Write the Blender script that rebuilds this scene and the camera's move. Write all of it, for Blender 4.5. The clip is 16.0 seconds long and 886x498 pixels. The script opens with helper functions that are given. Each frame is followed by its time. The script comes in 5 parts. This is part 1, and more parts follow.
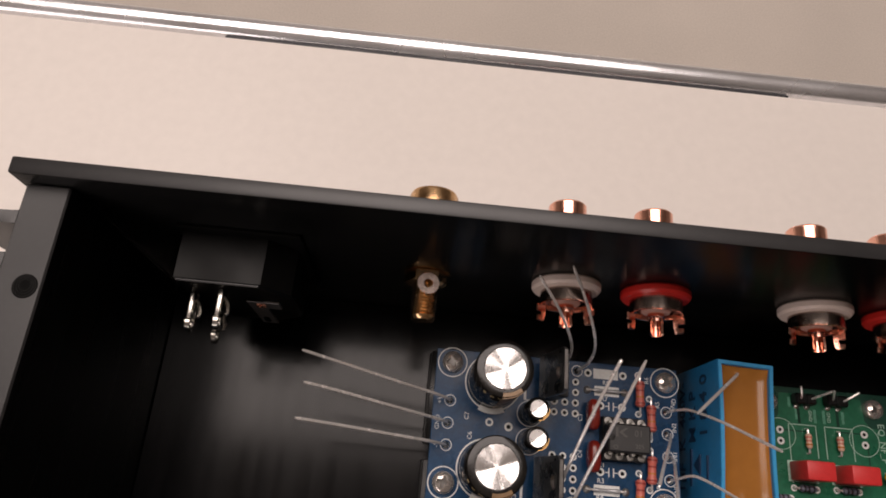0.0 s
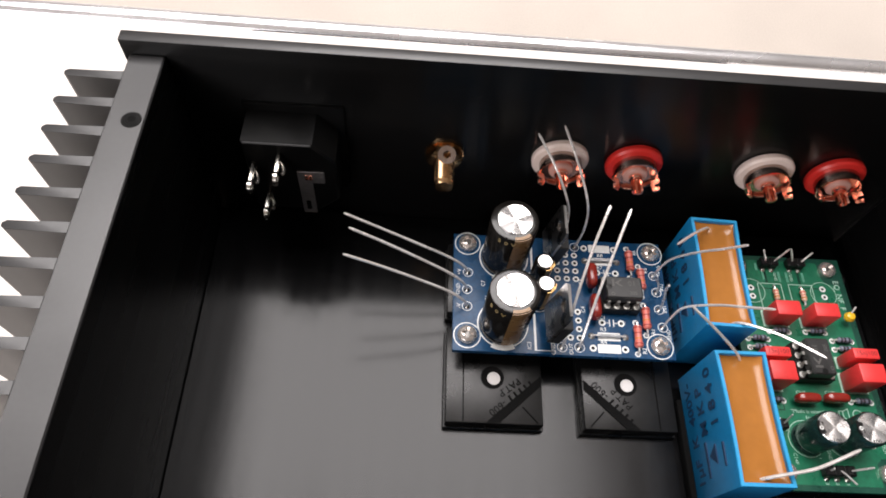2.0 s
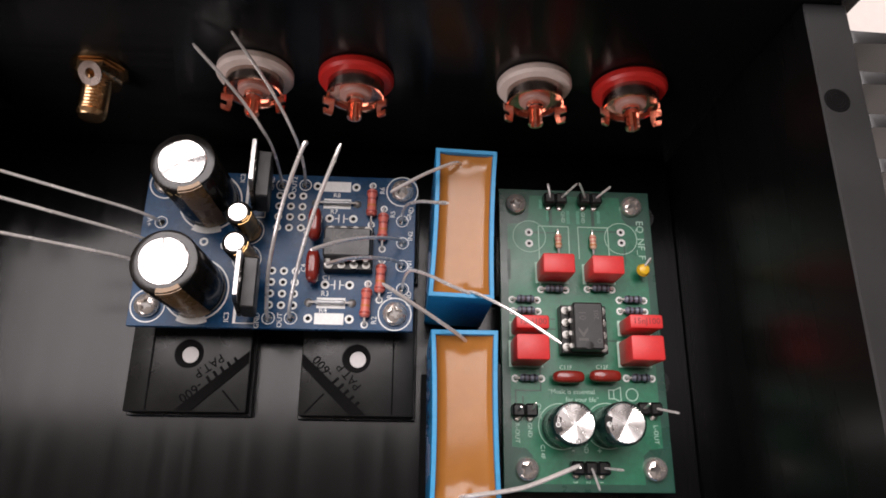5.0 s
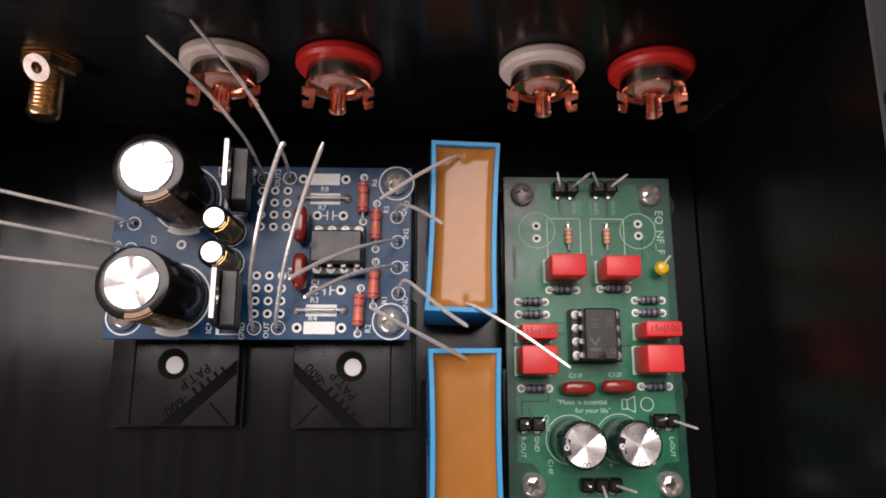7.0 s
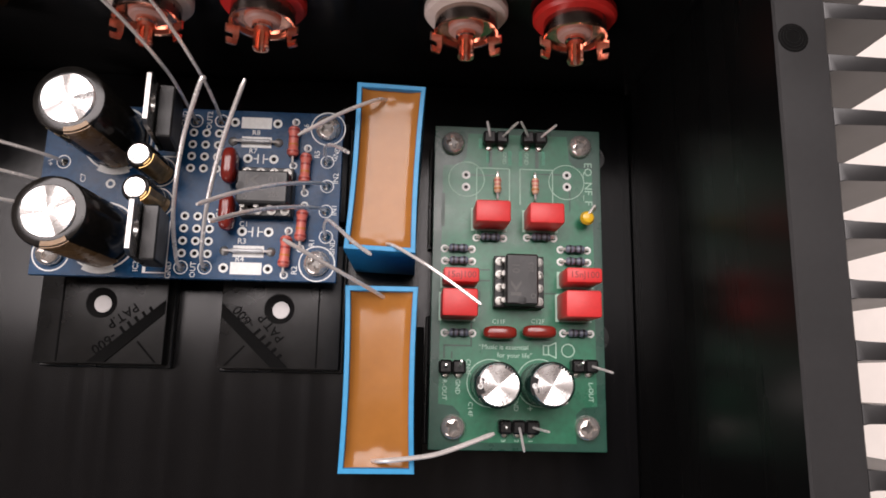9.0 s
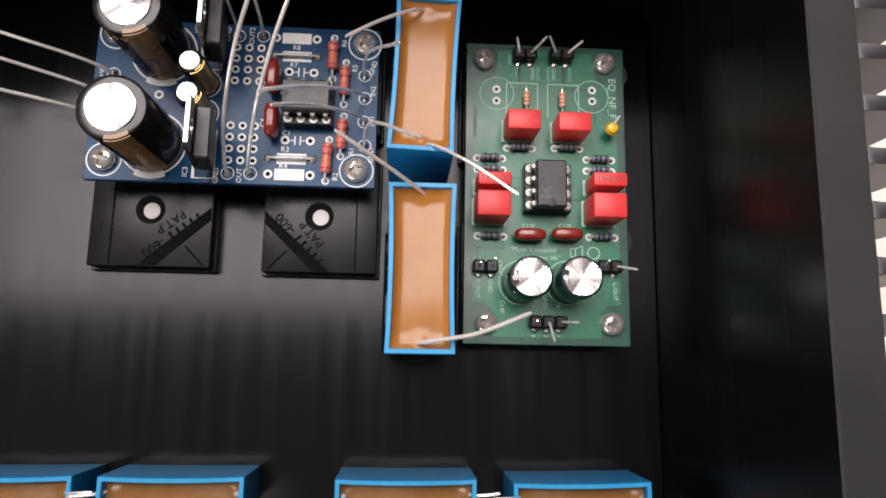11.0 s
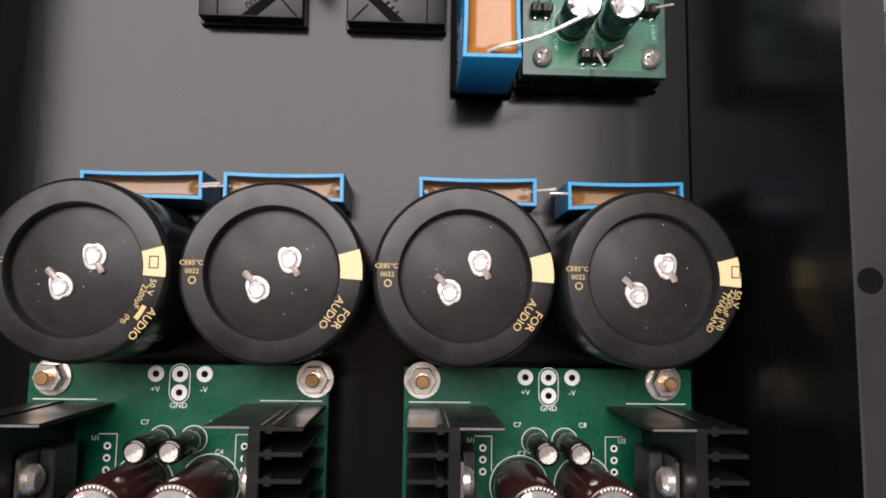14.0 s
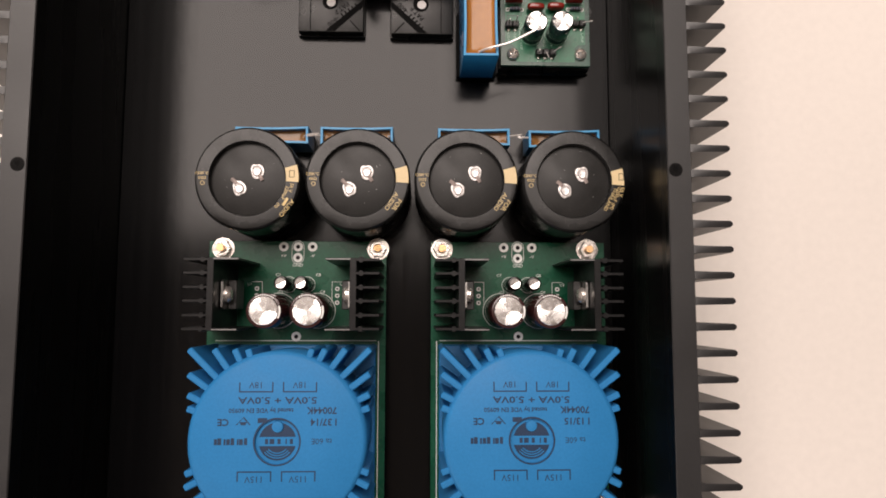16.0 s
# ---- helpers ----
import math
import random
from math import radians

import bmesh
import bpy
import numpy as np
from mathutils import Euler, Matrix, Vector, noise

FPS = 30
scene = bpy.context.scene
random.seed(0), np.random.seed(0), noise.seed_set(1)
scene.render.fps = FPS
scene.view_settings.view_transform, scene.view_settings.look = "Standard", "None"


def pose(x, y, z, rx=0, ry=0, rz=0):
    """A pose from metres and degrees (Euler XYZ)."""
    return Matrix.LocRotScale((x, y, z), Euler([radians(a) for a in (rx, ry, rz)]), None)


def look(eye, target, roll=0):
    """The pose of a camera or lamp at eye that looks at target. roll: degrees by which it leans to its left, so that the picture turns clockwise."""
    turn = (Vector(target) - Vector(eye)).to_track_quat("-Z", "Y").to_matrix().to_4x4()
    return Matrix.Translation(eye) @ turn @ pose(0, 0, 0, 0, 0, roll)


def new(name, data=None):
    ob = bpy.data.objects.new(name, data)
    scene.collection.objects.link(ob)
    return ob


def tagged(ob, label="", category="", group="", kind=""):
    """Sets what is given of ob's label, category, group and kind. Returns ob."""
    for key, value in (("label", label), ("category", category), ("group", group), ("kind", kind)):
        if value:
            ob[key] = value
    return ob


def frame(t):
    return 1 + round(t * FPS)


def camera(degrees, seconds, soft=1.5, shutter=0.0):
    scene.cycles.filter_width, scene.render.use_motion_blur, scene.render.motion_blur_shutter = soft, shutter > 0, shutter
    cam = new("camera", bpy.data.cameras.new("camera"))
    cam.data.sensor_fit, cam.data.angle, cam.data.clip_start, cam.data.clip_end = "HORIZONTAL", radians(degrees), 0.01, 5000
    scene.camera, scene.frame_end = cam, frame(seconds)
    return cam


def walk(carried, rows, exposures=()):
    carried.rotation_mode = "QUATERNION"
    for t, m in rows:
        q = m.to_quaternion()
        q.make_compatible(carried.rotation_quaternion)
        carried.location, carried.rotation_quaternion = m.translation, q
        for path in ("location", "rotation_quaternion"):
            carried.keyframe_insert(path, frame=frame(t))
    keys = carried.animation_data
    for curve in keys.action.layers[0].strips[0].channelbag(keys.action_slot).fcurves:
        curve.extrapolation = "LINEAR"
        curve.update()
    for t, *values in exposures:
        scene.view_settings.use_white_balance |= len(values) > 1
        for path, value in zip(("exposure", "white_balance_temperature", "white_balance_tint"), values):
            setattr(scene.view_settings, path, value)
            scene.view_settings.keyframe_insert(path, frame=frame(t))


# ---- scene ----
cam = camera(67.54, 16.0, 1.75)
PATH = [
    (0, (-0.00553, -0.03705, 0.17229), (-0.00145, 0.01400, 0.03131), 9.97),
    (0.5, (-0.01148, -0.06051, 0.17490), (-0.00802, 0.00145, 0.03834), 9.85),
    (1, (-0.01651, -0.08039, 0.17124), (-0.01222, -0.01155, 0.03804), 9.32),
    (1.5, (-0.01496, -0.09391, 0.17499), (-0.00862, -0.01927, 0.04503), 8.99),
    (2, (-0.01253, -0.10172, 0.17280), (-0.00482, -0.02741, 0.04273), 8.26),
    (2.5, (-0.00765, -0.10297, 0.16848), (0.00110, -0.02956, 0.03796), 7.89),
    (3, (0.00792, -0.09994, 0.15848), (0.01705, -0.03152, 0.02530), 8.19),
    (3.5, (0.02426, -0.08867, 0.15545), (0.03366, -0.02834, 0.01844), 9.34),
    (4, (0.03826, -0.07931, 0.14718), (0.04817, -0.03082, 0.00558), 11.95),
    (4.5, (0.04966, -0.07056, 0.14924), (0.05701, -0.02298, 0.00718), 9.14),
    (5, (0.05790, -0.06714, 0.15005), (0.06543, -0.01987, 0.00790), 10.15),
    (5.2, (0.06071, -0.06517, 0.14930), (0.06935, -0.01819, 0.00710), 11.66),
    (7.3, (0.06122, -0.04709, 0.14208), (0.06546, -0.01756, -0.00492), 8.35),
    (7.5, (0.06420, -0.04636, 0.14331), (0.06818, -0.01652, -0.00364), 7.93),
    (8, (0.07208, -0.04497, 0.14198), (0.07745, -0.01579, -0.00506), 11.56),
    (8.5, (0.07483, -0.04877, 0.14175), (0.08047, -0.02030, -0.00541), 12.62),
    (9, (0.07390, -0.05735, 0.14247), (0.08077, -0.02918, -0.00470), 15.13),
    (9.2, (0.07155, -0.06078, 0.14407), (0.07984, -0.03258, -0.00303), 17.53),
    (11.3, (0.06618, -0.07770, 0.14764), (0.07402, -0.05436, -0.00032), 20.01),
    (11.5, (0.06664, -0.08029, 0.14984), (0.07409, -0.05799, 0.00169), 19.98),
    (12, (0.06500, -0.08797, 0.14762), (0.07271, -0.06639, -0.00062), 21.05),
    (12.5, (0.06220, -0.09804, 0.14692), (0.06916, -0.07841, -0.00162), 20.73),
    (13, (0.05767, -0.10850, 0.14934), (0.06427, -0.09103, 0.00051), 21.57),
    (13.5, (0.05484, -0.12063, 0.15271), (0.06105, -0.10359, 0.00381), 20.94),
    (14, (0.05333, -0.12902, 0.16293), (0.05941, -0.11373, 0.01384), 22.59),
    (14.5, (0.05272, -0.14466, 0.18419), (0.05857, -0.12952, 0.03507), 21.86),
    (15, (0.05182, -0.15015, 0.21040), (0.05772, -0.13534, 0.06125), 22.19),
    (15.5, (0.05055, -0.15890, 0.23202), (0.05621, -0.14476, 0.08280), 22.08),
    (16, (0.04731, -0.16505, 0.25814), (0.05239, -0.15144, 0.10884), 20.65),
]
EXPOSURES = [
    (0.0, -1.15, 7150, 17),
    (0.5, -0.7, 7000, 15),
    (1.0, -0.15, 6650, 12),
    (1.5, -0.05, 6450, 10),
    (2.5, 0.15, 6450, 10),
    (3.5, -0.08, 6450, 12),
    (5.0, -0.42, 6550, 15),
    (7.5, -0.45, 6750, 17),
    (9.0, -0.35, 6650, 16),
    (12.0, -0.08, 6550, 12),
    (14.0, 0.03, 6550, 12),
    (16.0, -0.5, 7200, 15),
]
walk(cam, [(t, look(eye, target, roll)) for t, eye, target, roll in PATH], EXPOSURES)

# ---- world and light ----
world = bpy.data.worlds.new("world")
scene.world = world
world.use_nodes = True
world.node_tree.nodes["Background"].inputs["Color"].default_value = (1.0, 0.93, 0.86, 1)
world.node_tree.nodes["Background"].inputs["Strength"].default_value = 0.12


def area_lamp(name, eye, target, w, h, watts, colour):
    data = bpy.data.lights.new(name, "AREA")
    data.shape, data.size, data.size_y, data.energy, data.color = "RECTANGLE", w, h, watts, colour
    ob = new(name, data)
    ob.matrix_world = look(eye, target)
    return ob


area_lamp("ceiling_lamp", (-0.275, 0.71, 1.62), (-0.275, 0.709, 0.0), 1.55, 1.30, 66.0, (1.0, 0.945, 0.93))
area_lamp("window_light", (-1.5, -1.9, 1.05), (0.0, 0.0, 0.1), 1.9, 0.9, 34.0, (1.0, 0.95, 0.96))

# ---- materials ----


def material(name, colour, rough=0.5, metal=0.0, vary=0.12, coarse=60.0, fine=900.0, bump=0.0, stretch=(1, 1, 1), rough_vary=0.1, spec=0.5, coat=0.0, bump_scale=None):
    """A surface with variation at two scales in colour and gloss, and fine relief. Scales are per metre."""
    m = bpy.data.materials.new(name)
    m.use_nodes = True
    nt = m.node_tree
    n, l = nt.nodes, nt.links
    b = n["Principled BSDF"]
    b.inputs["Metallic"].default_value = metal
    b.inputs["Specular IOR Level"].default_value = spec
    b.inputs["Coat Weight"].default_value = coat
    b.inputs["Coat Roughness"].default_value = 0.08
    tc, mp = n.new("ShaderNodeTexCoord"), n.new("ShaderNodeMapping")
    mp.inputs["Scale"].default_value = stretch
    l.new(tc.outputs["Object"], mp.inputs["Vector"])
    na, nb = n.new("ShaderNodeTexNoise"), n.new("ShaderNodeTexNoise")
    na.inputs["Scale"].default_value, nb.inputs["Scale"].default_value = coarse, fine
    na.inputs["Detail"].default_value, nb.inputs["Detail"].default_value = 4, 3
    l.new(mp.outputs["Vector"], na.inputs["Vector"])
    l.new(mp.outputs["Vector"], nb.inputs["Vector"])
    mix = n.new("ShaderNodeMath")
    mix.operation = "ADD"
    l.new(na.outputs["Fac"], mix.inputs[0])
    l.new(nb.outputs["Fac"], mix.inputs[1])
    ramp = n.new("ShaderNodeMapRange")
    ramp.inputs["From Min"].default_value, ramp.inputs["From Max"].default_value = 0.7, 1.3
    ramp.inputs["To Min"].default_value, ramp.inputs["To Max"].default_value = 1 - vary, 1 + vary
    l.new(mix.outputs[0], ramp.inputs["Value"])
    value = ramp.outputs["Result"]
    hsv = n.new("ShaderNodeHueSaturation")
    hsv.inputs["Color"].default_value = (*colour, 1)
    l.new(value, hsv.inputs["Value"])
    l.new(hsv.outputs["Color"], b.inputs["Base Color"])
    rr = n.new("ShaderNodeMapRange")
    rr.inputs["From Min"].default_value, rr.inputs["From Max"].default_value = 0.3, 0.7
    rr.inputs["To Min"].default_value, rr.inputs["To Max"].default_value = max(0.02, rough - rough_vary), min(1, rough + rough_vary)
    l.new(na.outputs["Fac"], rr.inputs["Value"])
    l.new(rr.outputs["Result"], b.inputs["Roughness"])
    if bump:
        bp = n.new("ShaderNodeBump")
        bp.inputs["Strength"].default_value = bump
        bp.inputs["Distance"].default_value = bump_scale or 0.0002
        l.new(nb.outputs["Fac"], bp.inputs["Height"])
        l.new(bp.outputs["Normal"], b.inputs["Normal"])
    return m


M_ANOD = material("black_anodised_brushed", (0.004, 0.004, 0.0044), 0.155, 0.0, 0.2, 25, 500, 0.22, (14, 0.35, 1), 0.026, 0.24, bump_scale=0.00005)
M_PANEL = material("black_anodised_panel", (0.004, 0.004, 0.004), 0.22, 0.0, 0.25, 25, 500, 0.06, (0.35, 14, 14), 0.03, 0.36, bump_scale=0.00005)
M_INNER = material("darker_anodised_inner_side", (0.004, 0.004, 0.004), 0.27, 0.0, 0.2, 20, 300, 0.04, (1, 0.3, 6), 0.04, 0.18, bump_scale=0.00003)
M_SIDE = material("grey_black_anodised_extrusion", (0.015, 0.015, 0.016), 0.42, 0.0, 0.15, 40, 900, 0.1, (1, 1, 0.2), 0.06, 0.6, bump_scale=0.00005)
M_HOLE = material("dark_thread", (0.004, 0.004, 0.004), 0.6, spec=0.05)
M_TABLE = material("white_laminate", (0.80, 0.75, 0.705), 0.42, 0, 0.03, 6, 300, 0.05, rough_vary=0.06)
M_STRIP = material("polished_aluminium_trim", (0.92, 0.93, 0.96), 0.24, 0.85, 0.05, 20, 600)
M_GAP = material("dark_gap", (0.02, 0.02, 0.025), 0.5)
M_CARPET = material("beige_woven_cloth", (0.52, 0.47, 0.42), 0.95, 0, 0.1, 12, 1500, 0.2, bump_scale=0.001)
M_WALL = material("dim_beige_wall", (0.40, 0.37, 0.34), 0.9, 0, 0.05, 2, 60)
M_BLUEPCB = material("blue_solder_mask", (0.005, 0.043, 0.108), 0.28, 0, 0.25, 150, 900, 0.05, rough_vary=0.08, spec=0.2)
M_GREENPCB = material("green_solder_mask", (0.008, 0.13, 0.065), 0.33, 0, 0.2, 150, 900, 0.05, rough_vary=0.08)
M_GREENDK = material("dark_green_solder_mask", (0.006, 0.055, 0.035), 0.3, 0, 0.15, 150, 900, 0.03, rough_vary=0.06)
M_PSUPCB = material("deep_green_solder_mask", (0.003, 0.07, 0.036), 0.28, 0, 0.25, 90, 900, 0.04, rough_vary=0.08, spec=0.28)
M_SILK = material("white_print", (0.75, 0.76, 0.74), 0.6, 0, 0.08, 300, 1500)
M_SILKG = material("pale_green_print", (0.40, 0.58, 0.48), 0.6, 0, 0.12, 300, 1500)
M_SILKD = material("faint_green_print", (0.09, 0.30, 0.20), 0.6, 0, 0.35, 900, 2500)
M_TRACE = material("trace_line", (0.003, 0.042, 0.024), 0.35)
M_FUSE = material("grey_plated_strip", (0.24, 0.23, 0.23), 0.42, 0.65, 0.2, 200, 1500, 0.05)
M_TAB = material("dull_metal_tab", (0.34, 0.33, 0.32), 0.3, 1.0, 0.15, 200, 1500, 0.05)
M_TINK = material("faded_dark_blue_ink", (0.006, 0.03, 0.08), 0.5)
M_RECESS = material("shaded_recess", (0.10, 0.095, 0.09), 0.35, 0.9)
M_TIN = material("tinned_copper", (0.56, 0.54, 0.50), 0.26, 1.0, 0.12, 200, 1500, 0.05)
M_LEG = material("dull_tinned_leg", (0.34, 0.33, 0.31), 0.42, 0.8, 0.2, 300, 1500, 0.05)
M_WIRE = material("bare_tinned_lead", (0.90, 0.86, 0.83), 0.24, 0.55, 0.15, 150, 1800, 0.06)
M_STEEL = material("nickel_screw", (0.72, 0.67, 0.63), 0.22, 0.78, 0.15, 200, 1800, 0.06)
M_ALU = material("aluminium_can_top", (0.88, 0.86, 0.85), 0.27, 0.9, 0.06, 300, 2500, 0.05, rough_vary=0.06)
M_SLEEVE = material("black_sleeve", (0.010, 0.009, 0.008), 0.18, 0, 0.3, 100, 900, 0.05, spec=0.4)
M_SLEEVEB = material("brown_sleeve", (0.035, 0.012, 0.012), 0.2, 0, 0.3, 100, 900, 0.05, spec=0.6)
M_SLEEVEG = material("dark_green_sleeve", (0.010, 0.028, 0.024), 0.18, 0, 0.3, 100, 900, 0.05, spec=0.6)
M_GOLDPRINT = material("gold_print", (0.55, 0.40, 0.17), 0.4, 0.1, 0.12, 200, 1500)
M_BROWNPRINT = material("bronze_stripe", (0.19, 0.105, 0.04), 0.3, 0.1, 0.15, 150, 900)
M_GILT = material("gilt_sleeve_print", (0.55, 0.32, 0.11), 0.26, 0.5, 0.25, 150, 900)
M_CREAM = material("cream_print", (0.64, 0.50, 0.28), 0.45, 0.0, 0.08, 200, 1500)
M_CAPTOP = material("black_rubber_bung", (0.015, 0.0146, 0.0142), 0.38, 0, 0.25, 120, 1500, 0.12, spec=0.24)
M_CAPRIM = material("black_shrink_sleeve", (0.013, 0.013, 0.013), 0.25, 0, 0.2, 100, 900, 0.08, spec=0.29)
M_LUG = material("dull_solder_lug", (0.34, 0.28, 0.26), 0.5, 0.4, 0.3, 300, 1200, 0.3, bump_scale=0.0006)
M_TERM = material("tinned_terminal", (0.66, 0.63, 0.62), 0.36, 0.55, 0.15, 300, 1200, 0.3, bump_scale=0.0006)
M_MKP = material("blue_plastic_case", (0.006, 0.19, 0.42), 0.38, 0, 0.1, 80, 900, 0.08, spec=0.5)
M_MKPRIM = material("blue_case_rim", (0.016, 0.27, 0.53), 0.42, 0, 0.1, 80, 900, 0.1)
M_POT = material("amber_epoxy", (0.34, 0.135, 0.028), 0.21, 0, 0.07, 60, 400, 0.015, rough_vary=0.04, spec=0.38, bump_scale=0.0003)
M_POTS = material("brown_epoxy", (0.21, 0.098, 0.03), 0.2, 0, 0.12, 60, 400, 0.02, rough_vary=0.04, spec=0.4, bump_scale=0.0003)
M_INK = material("dark_blue_ink", (0.006, 0.03, 0.08), 0.5)
M_RED = material("red_box_film", (0.62, 0.035, 0.035), 0.42, 0, 0.08, 120, 900, 0.06)
M_REDINK = material("dark_red_ink", (0.16, 0.01, 0.01), 0.5)
M_MYLAR = material("brown_red_dipped_film", (0.20, 0.018, 0.012), 0.16, 0, 0.2, 150, 900, 0.05, spec=0.6)
M_CHIP = material("black_epoxy_chip", (0.016, 0.016, 0.016), 0.42, 0, 0.2, 150, 1500, 0.15)
M_CHIPINK = material("grey_chip_print", (0.075, 0.072, 0.068), 0.5)
M_PLASTIC = material("black_abs_plastic", (0.007, 0.007, 0.007), 0.33, 0, 0.2, 90, 900, 0.06, spec=0.28)
M_INLET = material("dull_black_inlet_plastic", (0.0045, 0.0045, 0.0045), 0.4, 0, 0.2, 90, 900, 0.06, spec=0.14)
M_RIB = material("matt_black_rib", (0.005, 0.005, 0.005), 0.8, spec=0.05)
M_RRED = material("red_resistor_body", (0.60, 0.15, 0.115), 0.35, 0, 0.15, 200, 1200, 0.05)
M_RTAN = material("tan_resistor_body", (0.70, 0.45, 0.32), 0.4, 0, 0.12, 200, 1200, 0.05)
M_RGREY = material("grey_blue_resistor_body", (0.13, 0.145, 0.19), 0.35, 0, 0.15, 200, 1200, 0.05)
M_BANDR = material("dark_red_band", (0.30, 0.03, 0.022), 0.4)
M_BANDO = material("orange_band", (0.5, 0.16, 0.02), 0.4)
M_BANDK = material("black_band", (0.015, 0.015, 0.015), 0.4)
M_GLASS = material("clear_grey_film_body", (0.42, 0.43, 0.44), 0.2, 0.3, 0.1, 200, 1200)
M_CUT = material("bare_cut_aluminium_edge", (0.16, 0.16, 0.16), 0.4, 0.6, 0.3, 300, 2000, 0.1)
M_HEAT = material("black_heatsink", (0.007, 0.007, 0.0075), 0.36, 0.0, 0.2, 100, 900, 0.1, spec=0.22)
M_TRAFO = material("blue_transformer_plastic", (0.016, 0.19, 0.45), 0.5, 0, 0.07, 60, 1200, 0.12, spec=0.2)
M_TRAFOD = material("blue_transformer_fins", (0.009, 0.17, 0.40), 0.45, 0, 0.1, 60, 1200, 0.1)
M_COPPER = material("rose_copper_plating", (0.96, 0.51, 0.39), 0.2, 1.0, 0.1, 200, 1500, 0.05)
M_COPPERD = material("dim_nickel_collar", (0.42, 0.34, 0.30), 0.24, 1.0, 0.1, 200, 1500, 0.05)
M_GOLD = material("gold_plating", (0.74, 0.47, 0.25), 0.22, 1.0, 0.12, 200, 1500, 0.06)
M_WHITEPL = material("white_nylon_washer", (0.86, 0.72, 0.65), 0.45, 0, 0.05, 100, 900)
M_REDPL = material("red_nylon_washer", (0.66, 0.028, 0.022), 0.35, 0, 0.06, 100, 900)
# The pink puts the copper's reflection into the pale core's colour.
M_PINK = material("copper_tinted_insulator", (0.56, 0.33, 0.28), 0.4, 0, 0.06, 100, 900)
M_YELLOW = material("yellow_epoxy", (0.70, 0.42, 0.02), 0.3, 0, 0.1, 200, 1200)
M_WHITESPOT = material("white_foam_tape", (0.58, 0.56, 0.55), 0.7, 0, 0.05, 200, 900)

# ---- helpers for building; all sizes in millimetres ----
MM = 0.001


def thing(name, label, category, x=0, y=0, z=0, rz=0, group="", kind=""):
    ob = new(name)
    ob.empty_display_size = 0.01
    ob.matrix_world = pose(x * MM, y * MM, z * MM, 0, 0, rz)
    return tagged(ob, label, category, group, kind)


def finish(bm, name, mat, smooth=True):
    bmesh.ops.recalc_face_normals(bm, faces=bm.faces)
    bmesh.ops.scale(bm, vec=(MM, MM, MM), verts=bm.verts)
    me = bpy.data.meshes.new(name)
    bm.to_mesh(me)
    bm.free()
    me.materials.append(mat)
    if smooth:
        me.polygons.foreach_set("use_smooth", [True] * len(me.polygons))
        me.set_sharp_from_angle(angle=radians(35))
    return me


def part(name, bm, mat, parent, label=""):
    ob = new(name, finish(bm, name, mat))
    ob.parent = parent
    return tagged(ob, label)


def again(ob, parent, m=None):
    """Another part on the same mesh, at a pose in its parent (metres)."""
    o = new(ob.name.split(".")[0], ob.data)
    o.parent = parent
    if m is not None:
        o.matrix_local = m
    return o


def box(x0, y0, z0, x1, y1, z1, bev=0.0, seg=1, bm=None):
    bm = bm or bmesh.new()
    mid = Matrix.Translation(((x0 + x1) / 2, (y0 + y1) / 2, (z0 + z1) / 2)) @ Matrix.Diagonal((abs(x1 - x0), abs(y1 - y0), abs(z1 - z0), 1))
    vs = bmesh.ops.create_cube(bm, size=1.0, matrix=mid)["verts"]
    if bev:
        es = list({e for v in vs for e in v.link_edges})
        bmesh.ops.bevel(bm, geom=es, offset=bev, segments=seg, affect="EDGES", profile=0.5)
    return bm


AXIS = {"z": Matrix.Identity(4), "y": Euler((radians(-90), 0, 0)).to_matrix().to_4x4(), "x": Euler((0, radians(90), 0)).to_matrix().to_4x4()}


def lathe(profile, x=0, y=0, z=0, axis="z", seg=32, bm=None, cap=True, m=None):
    """A turned body: profile of (radius, height) along the axis."""
    bm = bm or bmesh.new()
    m = m or (Matrix.Translation((x, y, z)) @ AXIS[axis])
    rings = []
    for r, h in profile:
        if r < 1e-6:
            rings.append([bm.verts.new(m @ Vector((0, 0, h)))])
        else:
            rings.append([bm.verts.new(m @ Vector((r * math.cos(2 * math.pi * k / seg), r * math.sin(2 * math.pi * k / seg), h))) for k in range(seg)])
    for a, b in zip(rings, rings[1:]):
        for k in range(seg):
            j = (k + 1) % seg
            f = [a[k % len(a)], a[j % len(a)], b[j % len(b)], b[k % len(b)]]
            f = [v for i, v in enumerate(f) if v not in f[:i]]
            if len(f) > 2:
                bm.faces.new(f)
    if cap:
        for ring in (rings[0], rings[-1]):
            if len(ring) > 2:
                bm.faces.new(ring)
    return bm


def cyl(r, h, x=0, y=0, z=0, axis="z", seg=24, bev=0.0, bm=None):
    p = [(r, 0), (r, h)] if not bev else [(r - bev, 0), (r, bev), (r, h - bev), (r - bev, h)]
    return lathe(p, x, y, z, axis, seg, bm)


